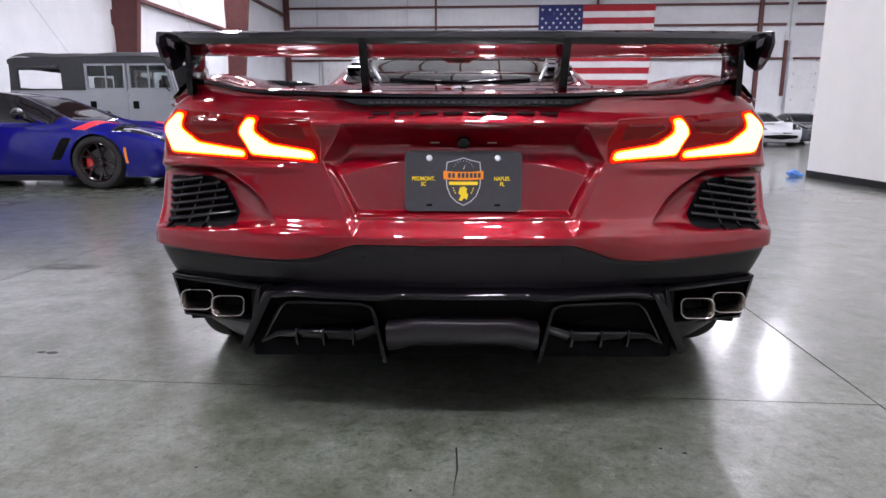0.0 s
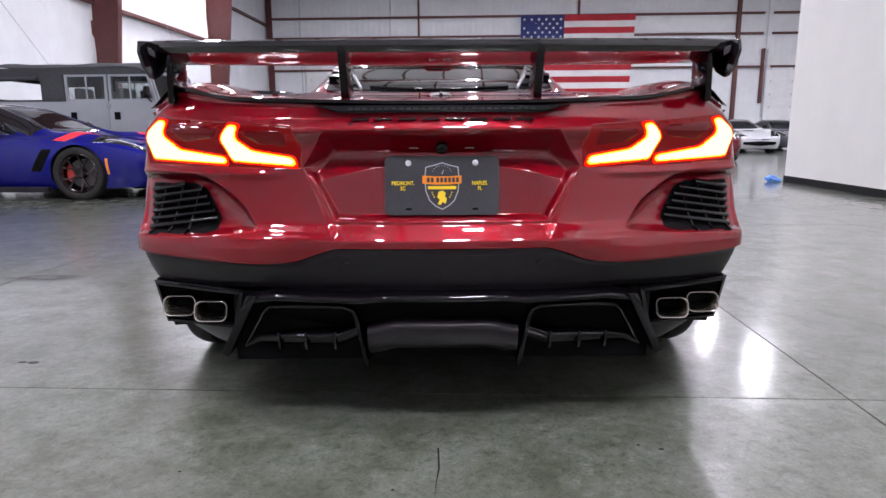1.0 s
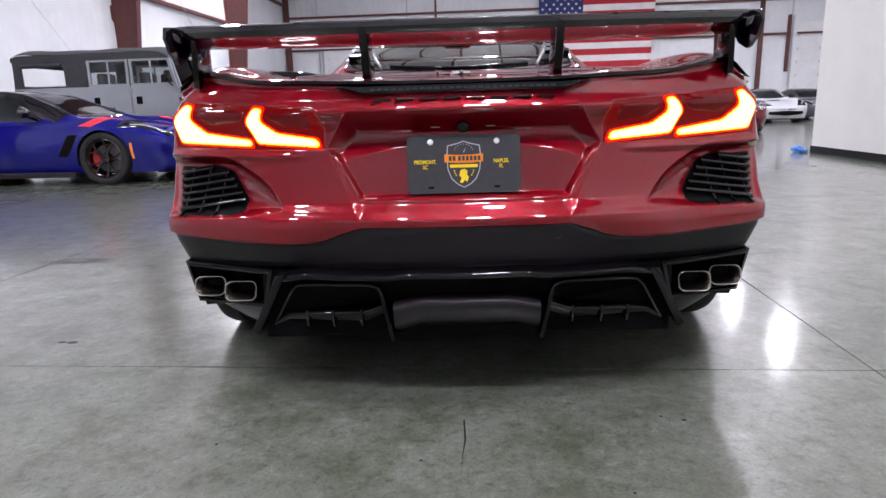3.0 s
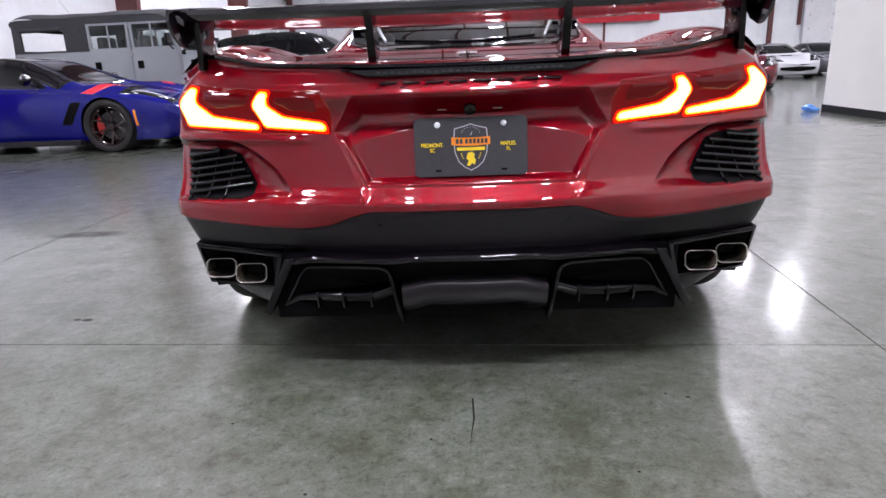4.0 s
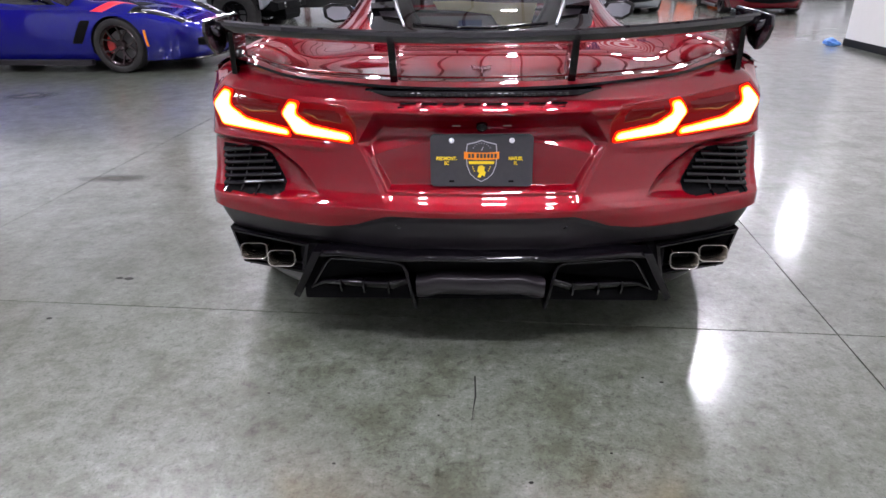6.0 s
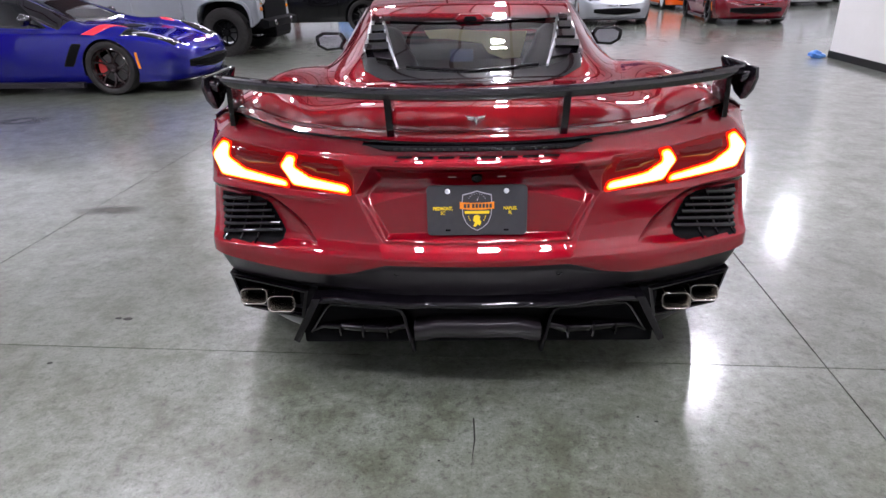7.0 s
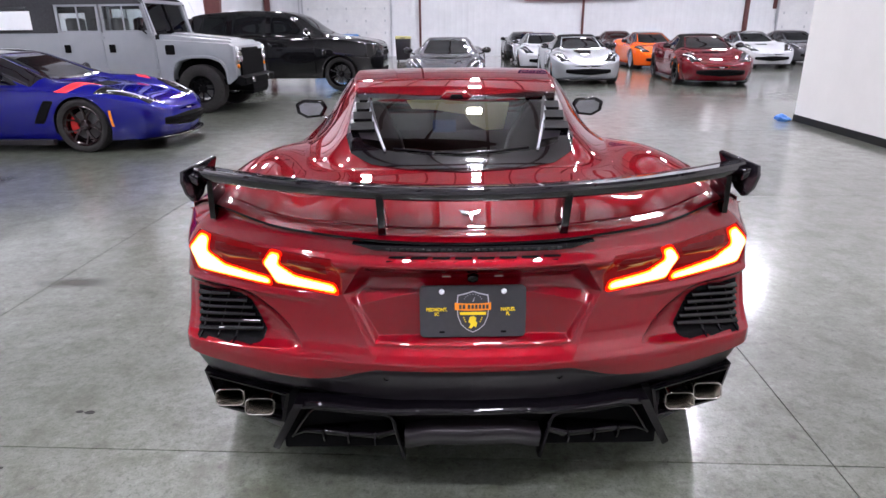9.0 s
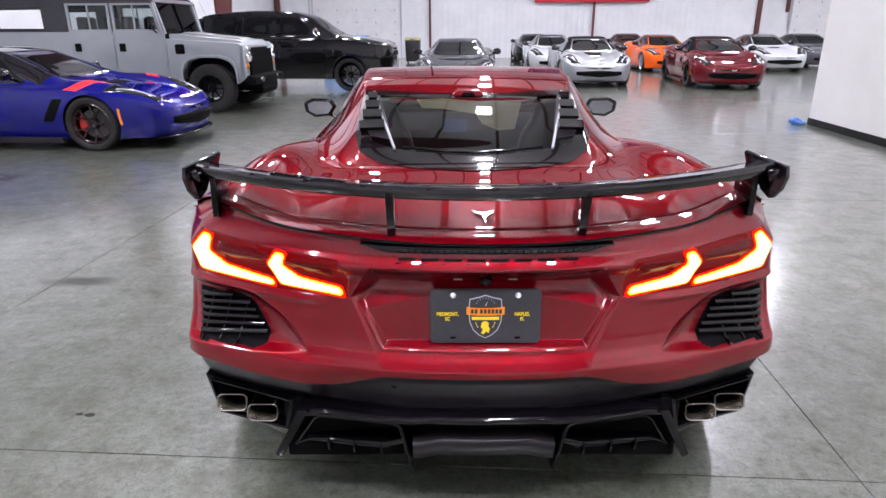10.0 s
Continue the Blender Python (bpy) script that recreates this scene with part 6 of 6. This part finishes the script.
    for k in (-0.45, 0.45):
        part("fog_lamp", lathe([(0.02, 0.0), (0.02, 0.05), (-0.03, 0.055)], 16, "z"), M_CHROME, car, "", 40, Matrix.Translation((k, 0.03, 0.57)) @ pose(0, 0, 0, -90))
    # windscreen with its frame and wipers
    for x0, x1 in ((-0.80, -0.74), (0.74, 0.80), (-0.02, 0.02)):
        part("screen_post", prism([(-1.56, 1.38), (-1.61, 1.38), (-1.76, 1.95), (-1.71, 1.95)], x0, x1, "x"), P_MATTEGREY if abs(x0) > 0.1 else M_MATTE, car)
    part("screen_header", box_bm(-0.80, 0.80, -1.79, -1.69, 1.92, 1.98, 0.01), P_MATTEGREY, car)
    sc = part("windscreen", prism([(-1.585, 1.40), (-1.595, 1.40), (-1.742, 1.93), (-1.732, 1.93)], -0.74, 0.74, "x"), M_CLEARPANE, car)
    sc.visible_shadow = False
    for k in (-0.35, 0.3):
        part("wiper", tube([(k, -1.54, 1.41), (k + 0.1, -1.57, 1.47), (k + 0.40, -1.56, 1.44)], 0.010, 6), M_MATTE, car)
    # canvas roof with soft sag
    D, X = np.meshgrid(np.linspace(1.70, 4.80, 64), np.linspace(-0.88, 0.88, 30), indexing="ij")
    sag = 0.012 * np.sin(D * 7.3) * np.cos(X * 2) + 0.01 * np.sin(D * 2.9 + X)
    zz = 2.135 - 0.11 * np.abs(X / 0.88) ** 5 - 0.10 * np.clip((2.0 - D) / 0.3, 0, 1) ** 2 - 0.06 * np.clip((D - 4.56) / 0.24, 0, 1) ** 2 + sag
    part("canvas_roof", grid("canvas_roof", np.stack([X, -D, zz], -1)), M_CANVAS, car)
    for k in (-1, 1):
        P = np.stack([np.stack([X[:, 0] * 0 + k * 0.88, -D[:, 0], zz[:, 0]], -1), np.stack([X[:, 0] * 0 + k * 0.878, -D[:, 0], zz[:, 0] * 0 + 1.90], -1)], 1)
        part("canvas_valance", grid("canvas_valance", P), M_CANVAS, car)
    for x0, x1, z0, z1 in ((-0.85, -0.66, 1.42, 2.0), (0.66, 0.85, 1.42, 2.0), (-0.66, 0.66, 1.42, 1.48), (-0.66, 0.66, 1.84, 2.0)):
        part("canvas_back", box_bm(x0, x1, -4.80, -4.78, z0, z1, 0.005), M_CANVAS, car)
    part("tailgate", box_bm(-0.85, 0.85, -4.83, -4.79, 0.55, 1.42, 0.01), P_MATTEGREY, car)
    part("floor_pan", box_bm(-0.80, 0.80, -4.75, -0.10, 0.50, 0.60), M_MATTE, car)
    part("chassis", box_bm(-0.45, 0.45, -4.70, 0.02, 0.36, 0.50, 0.02), M_MATTE, car)
    part("side_step", box_bm(0.80, 0.98, -3.0, -1.5, 0.40, 0.45, 0.015), M_SATIN, car)
    part("engine_block", box_bm(-0.62, 0.62, -1.54, -0.10, 0.60, 1.1), M_MATTE, car)
    for x in (-0.40, 0.40):
        for d in (2.35, 3.20):
            part("seat", box_bm(x - 0.24, x + 0.24, -d - 0.10, -d + 0.02, 0.85, 1.68, 0.05), M_SEAT, car, angle=60)
    part("dashboard", box_bm(-0.76, 0.76, -1.85, -1.60, 1.1, 1.43, 0.04), M_MATTE, car, angle=60)
    return car


off_roader(place((0.78, -0.80), (-4.33, 11.95), EAST))


# a bin by the end wall
def waste_bin(m):
    w = thing("waste_bin", m, "black waste bin with a dull yellow lid by the end wall", "bin")
    part("body", prism([(-0.30, 0.06), (0.30, 0.06), (0.34, 0.98), (-0.34, 0.98)], -0.28, 0.28, bevel=0.02), M_SATIN, w, angle=40)
    lid = part("lid", prism([(-0.35, 0.98), (0.35, 0.98), (0.33, 1.08), (-0.33, 1.10)], -0.30, 0.30, bevel=0.02), M_LID, w, "dull yellow lid", 40)
    part("grip", box_bm(-0.10, 0.10, -0.33, -0.30, 1.0, 1.03, 0.008), M_SATIN, lid)
    for x in (-0.26, 0.26):
        part("wheel", lathe([(-0.03, 0.02), (-0.03, 0.07), (0.03, 0.07), (0.03, 0.02)], 20), M_RUBBER, w, "", 40, Matrix.Translation((x, 0.2, 0.07)))
    return w


M_LID = varied(material("dull_yellow_plastic", (0.45, 0.42, 0.16), 0.5), 8, (0.40, 0.37, 0.13), (0.50, 0.47, 0.20))
waste_bin(pose(-1.5, 30.0, 0, 0, 0, HALL_YAW))


# ---- the floor's slabs, a crack, and spots ----
SLAB_U, SLAB_V, SU, SV = 1.231, 1.882, 3.86, 3.78
slab = box_bm(0.0025, SU - 0.0025, 0.0025, SV - 0.0025, -0.045, 0.0)
slab_mesh = bpy.data.meshes.new("slab")
slab.to_mesh(slab_mesh)
slab.free()
slab_mesh.materials.append(M_FLOOR)
for i in range(-4, 6):
    for j in range(-5, 9):
        ob = new("slab", slab_mesh)
        ob.parent = floor
        ob.location = (SLAB_U + i * SU, SLAB_V + j * SV, 0)

crack = part("floor_crack", prism([(0.0325, 1.525), (0.0338, 1.42), (0.0272, 1.34), (0.0235, 1.255), (0.0285, 1.34), (0.0390, 1.42), (0.0375, 1.525)], 0.0002, 0.0012, "z"), M_JOINT, None)
tagged(crack, "thin dark shrinkage crack in the concrete", "crack")
for x, y, r in ((0.635, 1.507, 0.006), (0.58, 1.53, 0.004), (0.181, 1.066, 0.007), (-0.075, 1.327, 0.004), (0.41, 1.18, 0.004), (-0.35, 1.12, 0.005), (-1.476, 2.199, 0.022), (-1.52, 2.205, 0.016), (-0.62, 1.42, 0.004), (-1.62, 1.86, 0.012)):
    b = bmesh.new()
    ring = [b.verts.new((r * (1 + 0.35 * noise.noise(Vector((k, x * 9, y * 9)))) * math.cos(k * 0.7854), 0.6 * r * math.sin(k * 0.7854), 0.0012)) for k in range(8)]
    b.faces.new(ring)
    q = bmesh.ops.extrude_face_region(b, geom=b.faces[:])
    bmesh.ops.translate(b, vec=(0, 0, -0.001), verts=[e for e in q["geom"] if isinstance(e, bmesh.types.BMVert)])
    s = part("floor_spot", b, M_JOINT, None)
    s.matrix_world = pose(x, y, 0)
    tagged(s, "small dark spot of dirt on the concrete", "spot", "floor spots")


def stain_material():
    """Old oil: a dark film that thins out unevenly towards its edge."""
    m = material("oil_stain", (0.05, 0.045, 0.035), 0.3)
    n, l, b = nodes_of(m)
    f = noise_node(m, 7, 6, 0.7, coords="Position")
    tc = n.new("ShaderNodeTexCoord")
    g = n.new("ShaderNodeTexGradient")
    g.gradient_type = "SPHERICAL"
    mp = n.new("ShaderNodeMapping")
    l.new(tc.outputs["Object"], mp.inputs[0])
    l.new(mp.outputs[0], g.inputs[0])
    k = n.new("ShaderNodeMath")
    k.operation = "MULTIPLY"
    l.new(f, k.inputs[0])
    l.new(g.outputs["Fac"], k.inputs[1])
    l.new(ramp(m, k.outputs[0], [(0.10, (0, 0, 0)), (0.45, (0.75, 0.75, 0.75))]), b.inputs["Alpha"])
    return m


M_STAIN = stain_material()
for x, y, rx, ry in ((-4.73, 6.45, 0.42, 0.28), (-2.3, 3.6, 0.35, 0.12)):
    b = bmesh.new()
    bmesh.ops.create_circle(b, cap_ends=True, segments=32, radius=1.0)
    s = part("floor_stain", b, M_STAIN, None)
    s.matrix_world = Matrix.Translation((x, y, 0.0016)) @ Matrix.Diagonal((rx, ry, 1, 1))
    tagged(s, "faint dark oil stain on the concrete floor", "stain", "floor stains")
